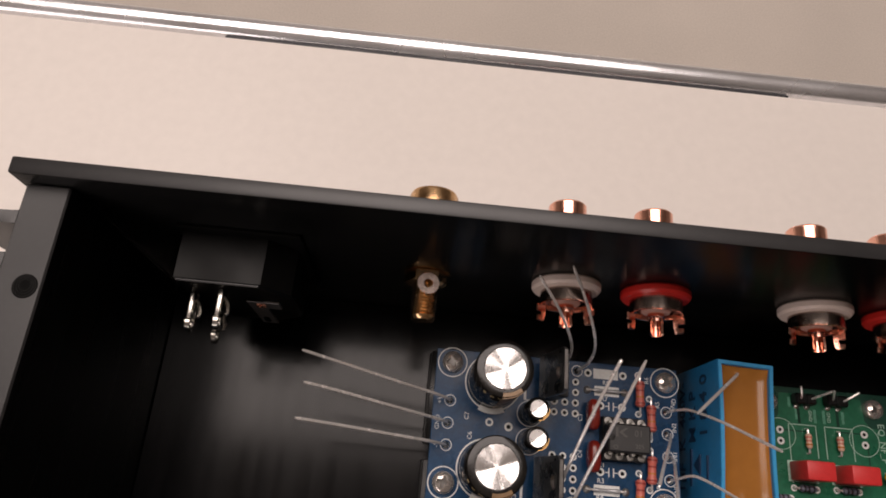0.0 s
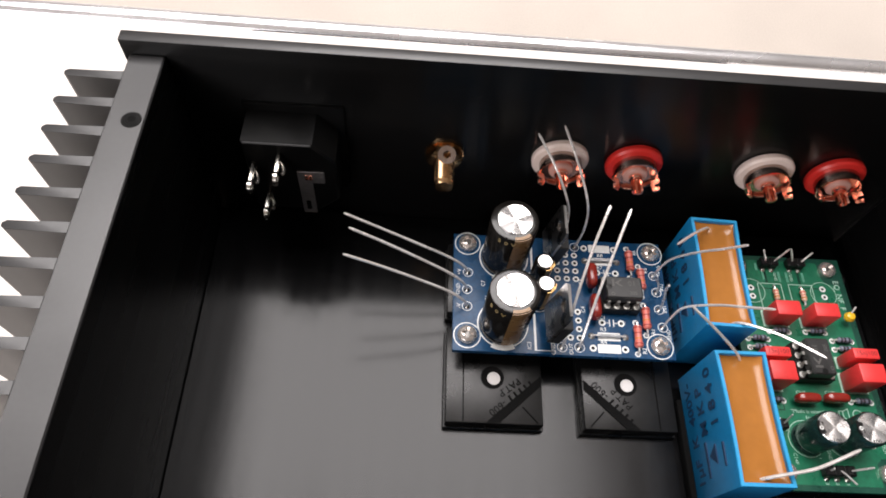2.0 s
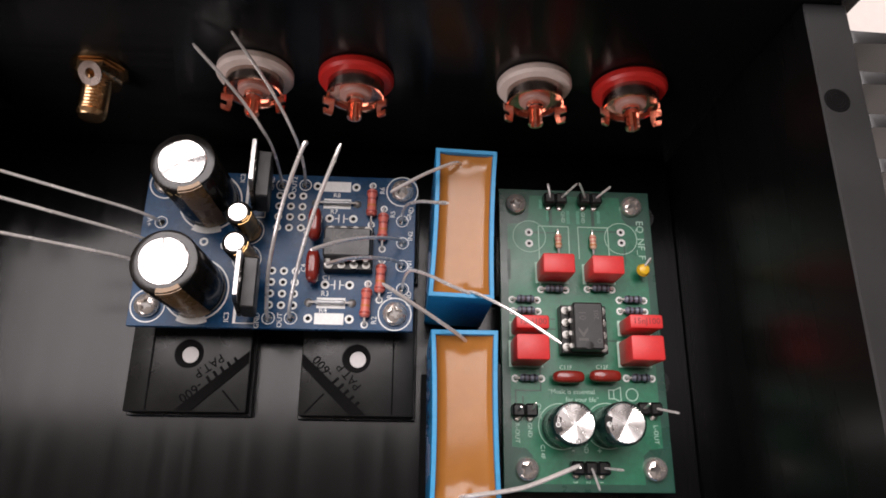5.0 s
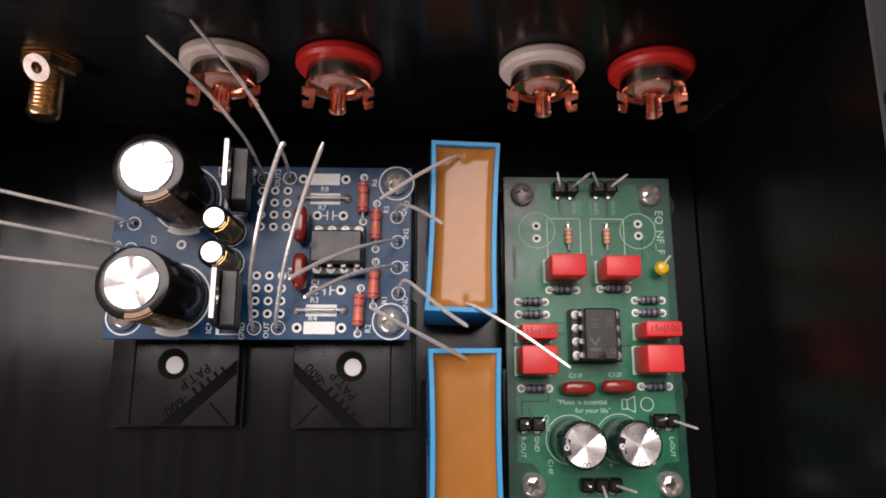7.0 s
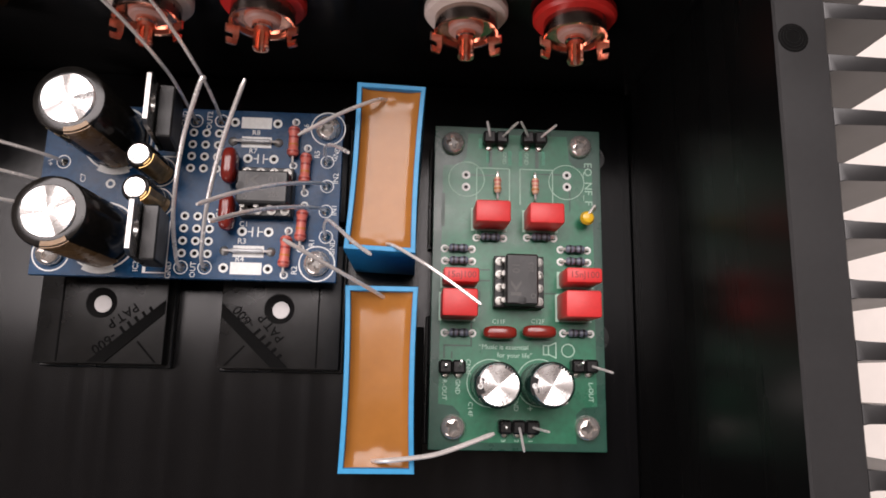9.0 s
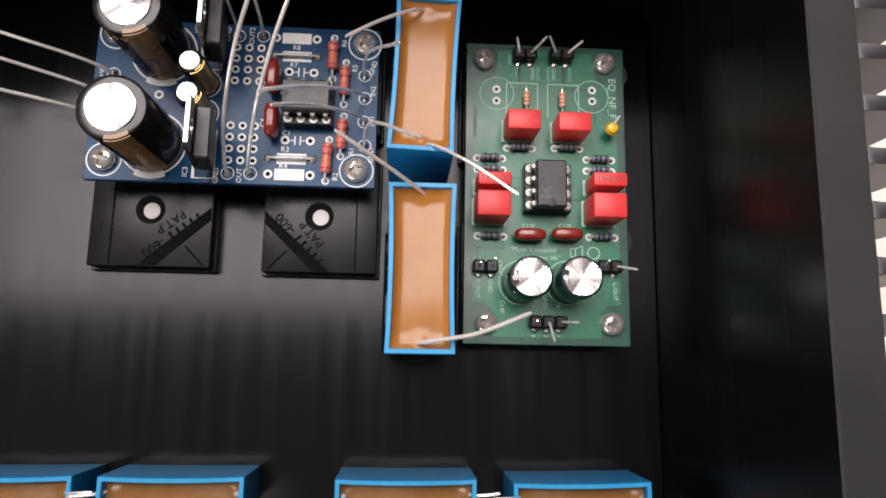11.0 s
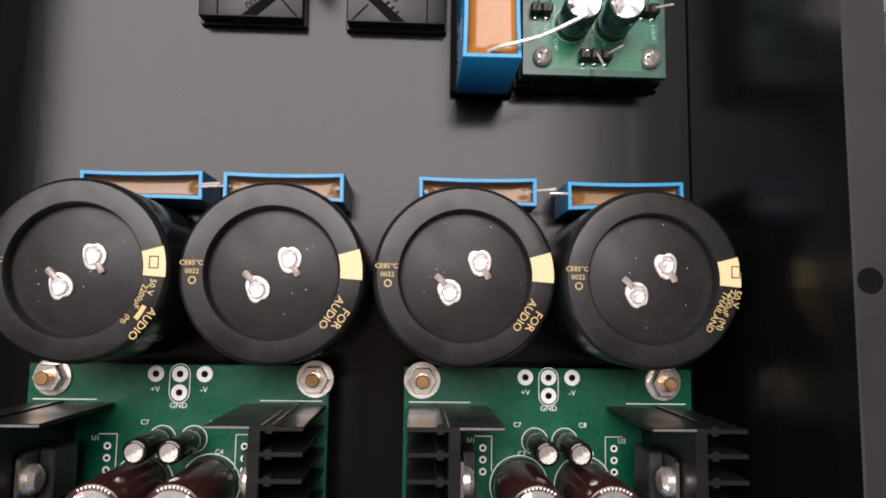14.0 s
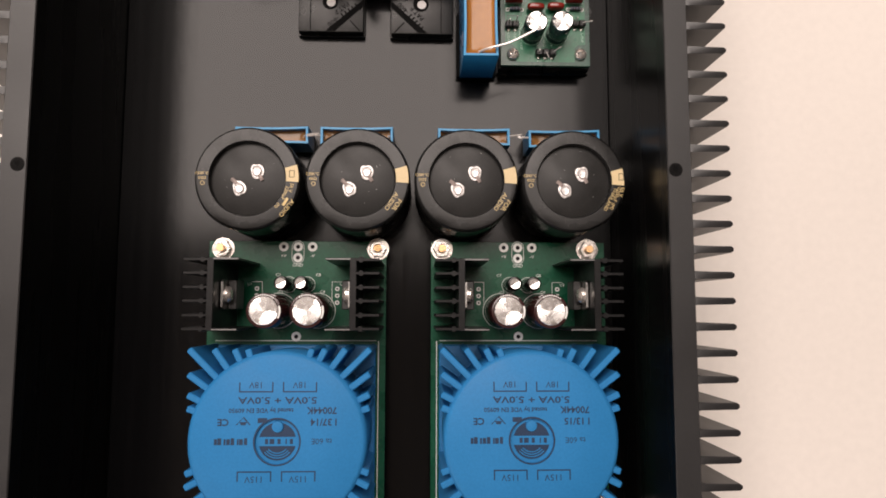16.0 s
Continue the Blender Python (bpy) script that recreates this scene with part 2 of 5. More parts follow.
def tube(points, r, seg=8, bm=None, taper=1.0):
    """A round wire through points, smoothed."""
    bm = bm or bmesh.new()
    pts = [Vector(p) for p in points]
    path = []
    for i in range(len(pts) - 1):
        p0, p1, p2, p3 = pts[max(i - 1, 0)], pts[i], pts[i + 1], pts[min(i + 2, len(pts) - 1)]
        for k in range(6):
            t = k / 6
            path.append(0.5 * ((2 * p1) + (p2 - p0) * t + (2 * p0 - 5 * p1 + 4 * p2 - p3) * t * t + (3 * p1 - p0 - 3 * p2 + p3) * t ** 3))
    path.append(pts[-1])
    rings, side = [], None
    for i, p in enumerate(path):
        d = (path[min(i + 1, len(path) - 1)] - path[max(i - 1, 0)]).normalized()
        side = (side - d * side.dot(d)).normalized() if side else d.orthogonal().normalized()
        up = d.cross(side)
        rr = r * (taper if i == len(path) - 1 else 1)
        rings.append([bm.verts.new(p + rr * (math.cos(2 * math.pi * k / seg) * side + math.sin(2 * math.pi * k / seg) * up)) for k in range(seg)])
    for a, b in zip(rings, rings[1:]):
        for k in range(seg):
            bm.faces.new((a[k], a[(k + 1) % seg], b[(k + 1) % seg], b[k]))
    bm.faces.new(rings[0])
    bm.faces.new(rings[-1])
    return bm


def prism(outline, z0, z1, bm=None, bev=0.0):
    """A plate with the given outline (x, y)."""
    bm = bm or bmesh.new()
    a = [bm.verts.new((x, y, z0)) for x, y in outline]
    b = [bm.verts.new((x, y, z1)) for x, y in outline]
    n = len(a)
    top = bm.faces.new(b)
    bm.faces.new(a[::-1])
    for k in range(n):
        bm.faces.new((a[k], a[(k + 1) % n], b[(k + 1) % n], b[k]))
    if bev:
        bmesh.ops.bevel(bm, geom=list(top.edges), offset=bev, segments=2, affect="EDGES", profile=0.5)
    return bm


def ring(r0, r1, z0, z1, x=0, y=0, seg=20, bm=None):
    return lathe([(r0, z0), (r1, z0), (r1, z1), (r0, z1), (r0, z0)], x, y, 0, "z", seg, bm, cap=False)


def lettering(body, size, m, mat, parent, depth=0.04, name="lettering", width=1.0, bold=0.0):
    """Printed or raised characters; m is a pose in millimetres."""
    cu = bpy.data.curves.new("lettering", "FONT")
    cu.body, cu.size, cu.extrude, cu.align_x, cu.align_y = body, size, depth, "CENTER", "CENTER"
    cu.resolution_u = 2
    cu.offset = bold
    tmp = bpy.data.objects.new("tmp", cu)
    me = bpy.data.meshes.new_from_object(tmp)
    bpy.data.objects.remove(tmp)
    bpy.data.curves.remove(cu)
    me.transform(Matrix.Diagonal((MM, MM, MM, 1)) @ m @ Matrix.Diagonal((width, 1, 1, 1)))
    me.materials.clear()
    me.materials.append(mat)
    ob = new(name, me)
    ob.parent = parent
    return ob


def flat(x, y, z, rz=0):
    return Matrix.Translation((x, y, z)) @ Euler((0, 0, radians(rz))).to_matrix().to_4x4()


def arc_plate(r0, r1, a0, a1, z0, z1, x=0, y=0, n=10, bm=None):
    out = [(x + r1 * math.cos(radians(a0 + (a1 - a0) * k / n)), y + r1 * math.sin(radians(a0 + (a1 - a0) * k / n))) for k in range(n + 1)]
    out += [(x + r0 * math.cos(radians(a1 + (a0 - a1) * k / n)), y + r0 * math.sin(radians(a1 + (a0 - a1) * k / n))) for k in range(n + 1)]
    return prism(out, z0, z1, bm)


# ---- the room and the table ----
X0, X1, XL, XR = -69.3, 122.7, -78.6, 132.2   # inner side walls, ends of the back panel
YB, YF, TOP, PANELTOP = 8.0, -262.0, 61.0, 65.0


def setting(name, bm, mat, label):
    return tagged(new(name, finish(bm, name, mat)), label, "setting", kind="structure")


setting("table_top", box(-900, -900, -48, 900, 94.6, -10, 1.5, 2), M_TABLE, "white laminate table top under the open case")
setting("table_trim", lathe([(0, -900), (4.6, -900), (4.6, 900), (0, 900)], 0, 100.2, -14.5, "x", 24, None, False), M_STRIP, "polished rounded aluminium strip along the table edge")
setting("table_groove", box(-77, 94.7, -14, 110, 95.7, -11.4), M_GAP, "dark joint between table and strip")
setting("ground", box(-2500, -2500, -66, 2500, 2500, -50), M_CARPET, "beige woven cloth surface beyond the table")
setting("wall_north", box(-2500, 2500, -50, 2500, 2600, 2000), M_WALL, "plain dim beige wall")
setting("wall_south", box(-2500, -2600, -50, 2500, -2500, 2000), M_WALL, "plain dim beige wall")
setting("wall_east", box(2500, -2500, -50, 2600, 2500, 2000), M_WALL, "plain dim beige wall")
setting("wall_west", box(-2600, -2500, -50, -2500, 2500, 2000), M_WALL, "plain dim beige wall")
setting("ceiling", box(-2500, -2500, 2000, 2500, 2500, 2100), M_WALL, "plain dim beige ceiling")

# ---- the case ----
chassis = thing("amplifier_case", "open black anodised aluminium case with finned sides", "case")
part("floor_panel", box(X0, YF, -4, X1, YB, 0, 0.3), M_ANOD, chassis, "black brushed bottom plate")
part("front_panel", box(XL, YF - 8, -6, XR, YF, PANELTOP, 0.6, 2), M_PANEL, chassis, "thick black front plate")
PANEL_BSDF = M_PANEL.node_tree.nodes["Principled BSDF"]
PANEL_BSDF.inputs["Anisotropic"].default_value, PANEL_BSDF.inputs["Anisotropic Rotation"].default_value = 0.97, 0.25
PANEL_TANGENT = M_PANEL.node_tree.nodes.new("ShaderNodeTangent")
PANEL_TANGENT.direction_type, PANEL_TANGENT.axis = "RADIAL", "Z"
M_PANEL.node_tree.links.new(PANEL_TANGENT.outputs["Tangent"], PANEL_BSDF.inputs["Tangent"])
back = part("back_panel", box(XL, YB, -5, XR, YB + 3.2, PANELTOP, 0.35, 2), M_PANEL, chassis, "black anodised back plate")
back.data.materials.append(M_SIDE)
# Upward faces take the sides' lighter, rougher material.
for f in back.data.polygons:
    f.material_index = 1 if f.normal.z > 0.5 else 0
FIN_PITCH, FIN_Y = 7.8, -201.4
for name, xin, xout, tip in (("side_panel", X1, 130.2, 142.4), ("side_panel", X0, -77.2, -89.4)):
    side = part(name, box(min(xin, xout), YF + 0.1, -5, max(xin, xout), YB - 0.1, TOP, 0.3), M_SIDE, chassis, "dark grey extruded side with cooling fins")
    # Inward faces take a darker, smoother material than the tops and fins.
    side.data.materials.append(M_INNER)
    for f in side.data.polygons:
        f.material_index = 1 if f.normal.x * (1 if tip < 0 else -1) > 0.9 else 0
    s = 1 if tip > 0 else -1
    first = None
    for k in range(36):
        y = FIN_Y + FIN_PITCH * (k - 7)
        if y > YB - 4 or y < YF + 3:
            continue
        if first is None:
            w = 1.02
            first = part("fin", prism([(xout - s * 0.2, -w - 0.35), (xout + s * 1.2, -w), (tip - s * 0.8, -w), (tip, -w + 0.6), (tip, w - 0.6), (tip - s * 0.8, w), (xout + s * 1.2, w), (xout - s * 0.2, w + 0.35)], -5, TOP, None, 0.15), M_SIDE, side)
            first.matrix_local = pose(0, y * MM, 0)
        else:
            again(first, side, pose(0, y * MM, 0))
    for y in (-10.8, -122.4, -234.0):
        part("screw_hole", lathe([(2.15, TOP + 0.01), (2.0, TOP + 0.06), (1.8, TOP + 0.04), (1.6, TOP + 0.05), (1.4, TOP + 0.03), (0, TOP + 0.03)], (xin + xout) / 2 - s * 1.2, y, 0, "z", 20, None, False), M_HOLE, side, "dark threaded hole")
        thread = bmesh.new()
        for q in range(3):
            ring(1.75 - 0.4 * q, 1.87 - 0.4 * q, TOP + 0.06, TOP + 0.09, (xin + xout) / 2 - s * 1.2, y + 0.12 * q, 24, thread)
        part("thread", thread, M_INLET, side)

# ---- circuit boards ----


SCREW = {}


def screw_head(x, y, z, parent, r=2.55, turn=20):
    """A pan head with a sunk cross recess with flared sides."""
    at = pose(x * MM, y * MM, z * MM, 0, 0, turn)
    if r in SCREW:
        head, pit = SCREW[r]
        h = again(head, parent, at)
        again(pit, h)
        return h
    bm = lathe([(r, 0), (r, 0.7), (r * 0.93, 1.15), (r * 0.82, 1.45)], 0, 0, 0, "z", 24, None, False)
    bm.verts.ensure_lookup_table()
    rim = list(bm.verts)[-24:]

    def cross(k, z):
        pts = []
        for q in range(4):
            for dx, dy in ((0.62, -0.15), (0.62, 0.15), (0.22, 0.22)):
                c, d = math.cos(q * math.pi / 2), math.sin(q * math.pi / 2)
                pts.append(bm.verts.new((k * r * (dx * c - dy * d), k * r * (dx * d + dy * c), z)))
        return pts
    upper, lower = cross(1.0, 1.72), cross(0.62, 0.75)
    es = [bm.edges.get((p[i], p[(i + 1) % len(p)])) or bm.edges.new((p[i], p[(i + 1) % len(p)])) for p in (rim, upper) for i in range(len(p))]
    bmesh.ops.triangle_fill(bm, edges=es, use_beauty=True)
    for i in range(12):
        bm.faces.new((upper[i], upper[(i + 1) % 12], lower[(i + 1) % 12], lower[i]))
    h = part("screw", bm, M_STEEL, parent)
    h.matrix_local = at
    # Pit floor coloured dark, for the shade down in the recess.
    pit = part("cross_recess", lathe([(r * 0.5, 0.74), (0, 0.7)], 0, 0, 0, "z", 16, None, False), M_RECESS, h)
    SCREW[r] = (h, pit)
    return h


def pad(x, y, z, parent, r=0.95, hole=0.48, mat=None):
    o = part("pad", ring(hole, r, 0, 0.07, 0, 0, 18), mat or M_SILK, parent)
    o.matrix_local = pose(x * MM, y * MM, z * MM)
    part("hole", cyl(hole, 0.05, seg=12), M_HOLE, o)
    return o


blue = thing("preamp_board", "blue circuit board on black plastic feet", "circuit board", z=0)
ZB = 12.4
BX0, BX1, BY0, BY1 = 0.0, 59.0, -39.8, -4.8
blue_pcb = part("board", box(BX0, BY0, ZB - 1.6, BX1, BY1, ZB, 0.1), M_BLUEPCB, blue)
for i, (x, y) in enumerate(((3.9, -7.9), (55.9, -8.1), (3.8, -35.5), (55.1, -36.2))):
    screw_head(x, y, ZB + 0.05, blue, turn=15 + 31 * i)
    part("outline", ring(3.35, 3.6, ZB, ZB + 0.05, x, y, 32), M_SILK, blue)
green = thing("equaliser_board", "green circuit board on a black plastic foot", "circuit board", z=0)
ZG = 11.2
GX0, GX1, GY0, GY1 = 77.9, 112.6, -71.3, -6.0
part("board", box(GX0, GY0, ZG - 1.6, GX1, GY1, ZG, 0.1), M_GREENDK, green)
fill = [(GX0 + 6, GY0 + 1.5), (GX1 - 6, GY0 + 1.5), (GX1 - 6, GY0 + 7), (GX1 - 4.6, GY0 + 8.3), (GX1 - 1.8, GY0 + 8.6), (GX1 - 1.8, GY1 - 8.6), (GX1 - 5.4, GY1 - 8.2), (GX1 - 6.6, GY1 - 6.6), (GX1 - 7, GY1 - 1.5),
        (GX0 + 7, GY1 - 1.5), (GX0 + 6.6, GY1 - 6.6), (GX0 + 5.4, GY1 - 8.2), (GX0 + 1.8, GY1 - 8.6), (GX0 + 1.8, GY0 + 8.6), (GX0 + 4.6, GY0 + 8.3), (GX0 + 6, GY0 + 7)]
part("copper_fill", prism(fill, ZG, ZG + 0.05), M_GREENPCB, green)
for i, (x, y) in enumerate(((81.7, -9.9), (108.2, -9.7), (82.6, -67.0), (108.7, -66.8))):
    screw_head(x, y, ZG + 0.05, green, 2.4, 10 + 27 * i)

# ---- blue box capacitors ----


def film_box(name, label, length, width, height, x, y, z, rz, group, bow=0.35, sunk=1.9):
    """A potted box capacitor, open side up: thin blue walls, slightly bowed, and amber resin inside."""
    t = thing(name, label, "capacitor", x, y, z, rz, group)
    bm = bmesh.new()
    n = 8

    def outline(inset, k=1.0):
        pts = []
        L, W = length / 2 - inset, width / 2 - inset
        for i in range(n):
            u = -1 + 2 * i / n
            pts.append((W - bow * k * (1 - u * u), L * u))
        for i in range(n):
            u = 1 - 2 * i / n
            pts.append((W * u, L))
        for i in range(n):
            u = 1 - 2 * i / n
            pts.append((-W + bow * k * (1 - u * u), L * u))
        for i in range(n):
            u = -1 + 2 * i / n
            pts.append((W * u, -L))
        return pts
    loops = [[bm.verts.new((px, py, pz)) for px, py in outline(i, k)] for i, k, pz in ((0.25, 0.1, 0), (0, 0.2, 0.4), (0, 1, height - 0.25), (0.2, 1, height), (0.75, 1, height), (0.95, 1, height - 0.2), (1.0, 1, height - sunk - 1.2))]
    for a, b in zip(loops, loops[1:]):
        m = len(a)
        for k in range(m):
            bm.faces.new((a[k], a[(k + 1) % m], b[(k + 1) % m], b[k]))
    bm.faces.new(loops[0])
    case = part("case", bm, M_MKP, t)
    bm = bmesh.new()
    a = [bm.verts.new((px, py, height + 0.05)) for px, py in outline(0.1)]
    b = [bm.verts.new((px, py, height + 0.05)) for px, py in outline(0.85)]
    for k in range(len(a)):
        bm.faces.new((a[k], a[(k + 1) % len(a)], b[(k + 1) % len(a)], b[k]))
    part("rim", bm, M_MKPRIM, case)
    # resin surface, creeping up the walls and round the leads
    bm = bmesh.new()
    nx, ny = 20, 44
    grid = []
    for j in range(ny + 1):
        row = []
        for i in range(nx + 1):
            u, v = -1 + 2 * i / nx, -1 + 2 * j / ny
            px = u * (width / 2 - 0.95 - bow * (1 - v * v))
            py = v * (length / 2 - 0.95)
            creep = 0.9 * abs(u) ** 7 + 0.8 * (max(0, abs(v) - 0.8) / 0.2) ** 2
            blob = 0.5 * math.exp(-(px / 1.5) ** 2 - ((abs(py) - length / 2 + 2.0) / 1.3) ** 2)
            wob = 0.07 * noise.noise(Vector((px * 0.14 + x, py * 0.1 + y, 0))) + 0.12 * max(0, abs(v) - 0.75) * noise.noise(Vector((px * 0.6, py * 0.6, x)))
            row.append(bm.verts.new((px, py, height - sunk + min(max(creep, blob), sunk * 0.72) + wob)))
        grid.append(row)
    for j in range(ny):
        for i in range(nx):
            bm.faces.new((grid[j][i], grid[j][i + 1], grid[j + 1][i + 1], grid[j + 1][i]))
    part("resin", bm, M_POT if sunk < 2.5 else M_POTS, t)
    return t


def upright(x, y, z, facing):
    """A pose for letters on a vertical face that looks along 'facing' degrees."""
    return Matrix.Translation((x, y, z)) @ Euler((radians(90), 0, radians(facing + 90))).to_matrix().to_4x4()


def film_print(t, length, width, height, low=0.0):
    """Upside-down print on the case's side."""
    w = -width / 2
    face = Euler((radians(90), 0, radians(-90))).to_matrix().to_4x4() @ Matrix.Rotation(math.pi, 4, "Z")
    for body, size, dy, dz in (("1\u00b5F  K  400V-", 4.6, 0.0, 5.0), ("M K P", 4.9, 4.2, 10.8), ("1 8 4 0", 5.2, 6.2, 17.0)):
        lettering(body, size, Matrix.Translation((w - 0.04, dy, dz + low)) @ face, M_INK, t, 0.06, bold=0.07)
    tri = bmesh.new()
    for a, b, c in (((-9.2, 14.8), (-4.6, 14.8), (-6.9, 11.2)),):
        lo = [tri.verts.new((w + 0.3, y, z + low)) for y, z in (a, b, c)]
        hi = [tri.verts.new((w - 0.1, y, z + low)) for y, z in (a, b, c)]
        tri.faces.new(lo)
        tri.faces.new(hi)
        for k in range(3):
            tri.faces.new((lo[k], lo[(k + 1) % 3], hi[(k + 1) % 3], hi[k]))
    part("print_mark", tri, M_INK, t)
    part("print_bar", box(w - 0.1, -11.6, 9.2 + low, w + 0.3, -3.2, 10.2 + low), M_INK, t)
    part("print_bar", box(w - 0.1, -10.4, 18.2 + low, w + 0.3, -5.0, 18.9 + low), M_INK, t)


MK_L, MK_W, MK_H = 31.6, 12.8, 26.8
mk1 = film_box("box_film_capacitor", "large blue box capacitor with amber resin standing between the boards", MK_L, MK_W, MK_H, 68.6, -20.1, 0, -2.0, "large box capacitors")
mk2 = film_box("box_film_capacitor", "large blue box capacitor with amber resin beside the green board", MK_L, MK_W, MK_H - 3.4, 68.8, -57.9, 3.4, 0.3, "large box capacitors")
film_print(mk1, MK_L, MK_W, MK_H, 2.0)
film_print(mk2, MK_L, MK_W, MK_H - 3.4)
KL, KW, KH = 27.0, 6.6, 14.7
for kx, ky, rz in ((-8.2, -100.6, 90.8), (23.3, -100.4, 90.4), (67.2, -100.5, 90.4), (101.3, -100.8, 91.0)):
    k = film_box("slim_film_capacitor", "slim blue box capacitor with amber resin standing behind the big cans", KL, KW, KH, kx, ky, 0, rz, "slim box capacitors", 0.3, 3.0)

# ---- big storage capacitors ----


def big_can(x, y, kind):
    t = thing("storage_capacitor", "big black storage capacitor with two solder terminals on top", "capacitor", x, y, 0, 0, "big storage capacitors")
    H, R = 35.2, 17.9
    part("sleeve", lathe([(R - 0.6, 0), (R, 0.8), (R, H - 1.6), (R - 0.25, H - 0.7), (R - 0.9, H - 0.1), (R - 2.0, H), (13.05, H), (12.75, H - 0.4), (12.6, H - 2.1)], seg=72, cap=False), M_CAPRIM, t)
    part("bung", lathe([(12.75, H - 2.2), (12.1, H - 2.0), (0, H - 1.95)], seg=48, cap=False), M_CAPTOP, t, "black rubber top")
    for k, (px, py, a) in enumerate(((-2.9, -3.2, 60), (3.0, 2.8, -60))):
        bm = lathe([(2.45, 0), (2.5, 0.3), (2.35, 0.5), (1.9, 0.55), (1.72, 0.25), (1.6, 0.3), (1.5, 0.85), (1.3, 0.98), (0.7, 0.9), (0, 0.95)], seg=32)
        for v in bm.verts:
            u = math.atan2(v.co.y, v.co.x) - radians(100 if k else 290)
            f = 1 + 0.10 * math.cos(2 * u) - 0.22 * math.exp(-(math.remainder(u, 2 * math.pi) / 0.3) ** 2) * min(1, v.co.xy.length / 2.2) ** 4 + 0.05 * math.sin(3 * math.atan2(v.co.y, v.co.x) + x)
            v.co.x *= f
            v.co.y *= f
        o = part("terminal", bm, M_TERM, t, "tinned rivet terminal")
        o.matrix_local = pose(px * MM, py * MM, (H - 1.97) * MM)
        bm = tube([(0.8, -1.5, 0.35), (1.4, -2.5, 0.35), (1.8, -3.2, 0.15)] if k else [(-0.8, 1.4, 0.4), (-1.7, 2.4, 0.4), (-2.7, 3.3, 0.1)], 0.7, 6, None, 0.35)
        part("lug", bm, M_LUG, o, "dull solder-stained lug")
    rnd = random.Random(int(x))
    dust = bmesh.new()
    for q in range(9):
        rr, aa = 11.5 * math.sqrt(rnd.random()), rnd.uniform(0, 6.28)
        lathe([(rnd.uniform(0.04, 0.11), 0), (0, 0.05)], rr * math.cos(aa), rr * math.sin(aa), H - 1.96, "z", 5, dust, False)
    tagged(part("dust", dust, M_SILK, t), kind="stuff")
    zt = H + 0.03
    a0 = 5 if kind != 3 else 4
    part("polarity_mark", arc_plate(13.1, 17.3, a0 - 9, a0 + 11, zt - 0.02, zt + 0.03), M_CREAM, t, "cream printed patch")
    lab = M_GOLDPRINT
    lettering("CE85\u00b0C", 1.35, flat(-15.2, 1.6, zt), lab, t, 0.03)
    lettering("0022", 1.35, flat(-15.0, 0.0, zt), lab, t, 0.03)
    part("print_ring", ring(0.55, 0.75, zt, zt + 0.04, -14.9, -1.7, 14), lab, t)
    if kind in (1, 2):
        for body, r, a, size in (("FOR", 15.9, -33, 2.3), ("AUDIO", 13.75, -33, 2.2)):
            lettering(body, size, flat(r * math.cos(radians(a)), r * math.sin(radians(a)), zt, a - 90), lab, t, 0.03)
    else:
        rows = (("50 V", 15.1, -12, 1.7), ("2200\u00b5F", 13.75, -21, 1.6), ("(M)", 13.8, -42, 1.4), ("AUDIO", 16.8, -37, 2.2)) if kind == 0 else (("50 V", 16.7, -13, 1.9), ("2200\u00b5F (M)", 15.4, -23, 1.8), ("THAILAND", 13.9, -27, 1.8))
        for body, r, a, size in rows:
            lettering(body, size, flat(r * math.cos(radians(a)), r * math.sin(radians(a)), zt, a - 90), lab, t, 0.03)
        if kind == 0:
            part("print_bar", arc_plate(14.8, 15.7, -37, -26, zt, zt + 0.04), lab, t)
        fr = bmesh.new()
        fx, fy = (15.0, 1.6) if kind == 0 else (16.3, 1.5)
        for x0, y0, x1, y1 in ((-0.9, -1.2, 0.9, -1.0), (-0.9, 1.0, 0.9, 1.2), (-0.9, -1.2, -0.7, 1.2), (0.7, -1.2, 0.9, 1.2)):
            box(fx + x0, fy + y0, zt + 0.03, fx + x1, fy + y1, zt + 0.05, bm=fr)
        part("print_frame", fr, M_HOLE, t)
    return t


for k, cx in enumerate((-11.4, 25.8, 62.9, 100.0)):
    big_can(cx, -121.0, k)

# ---- transformers and their boards ----


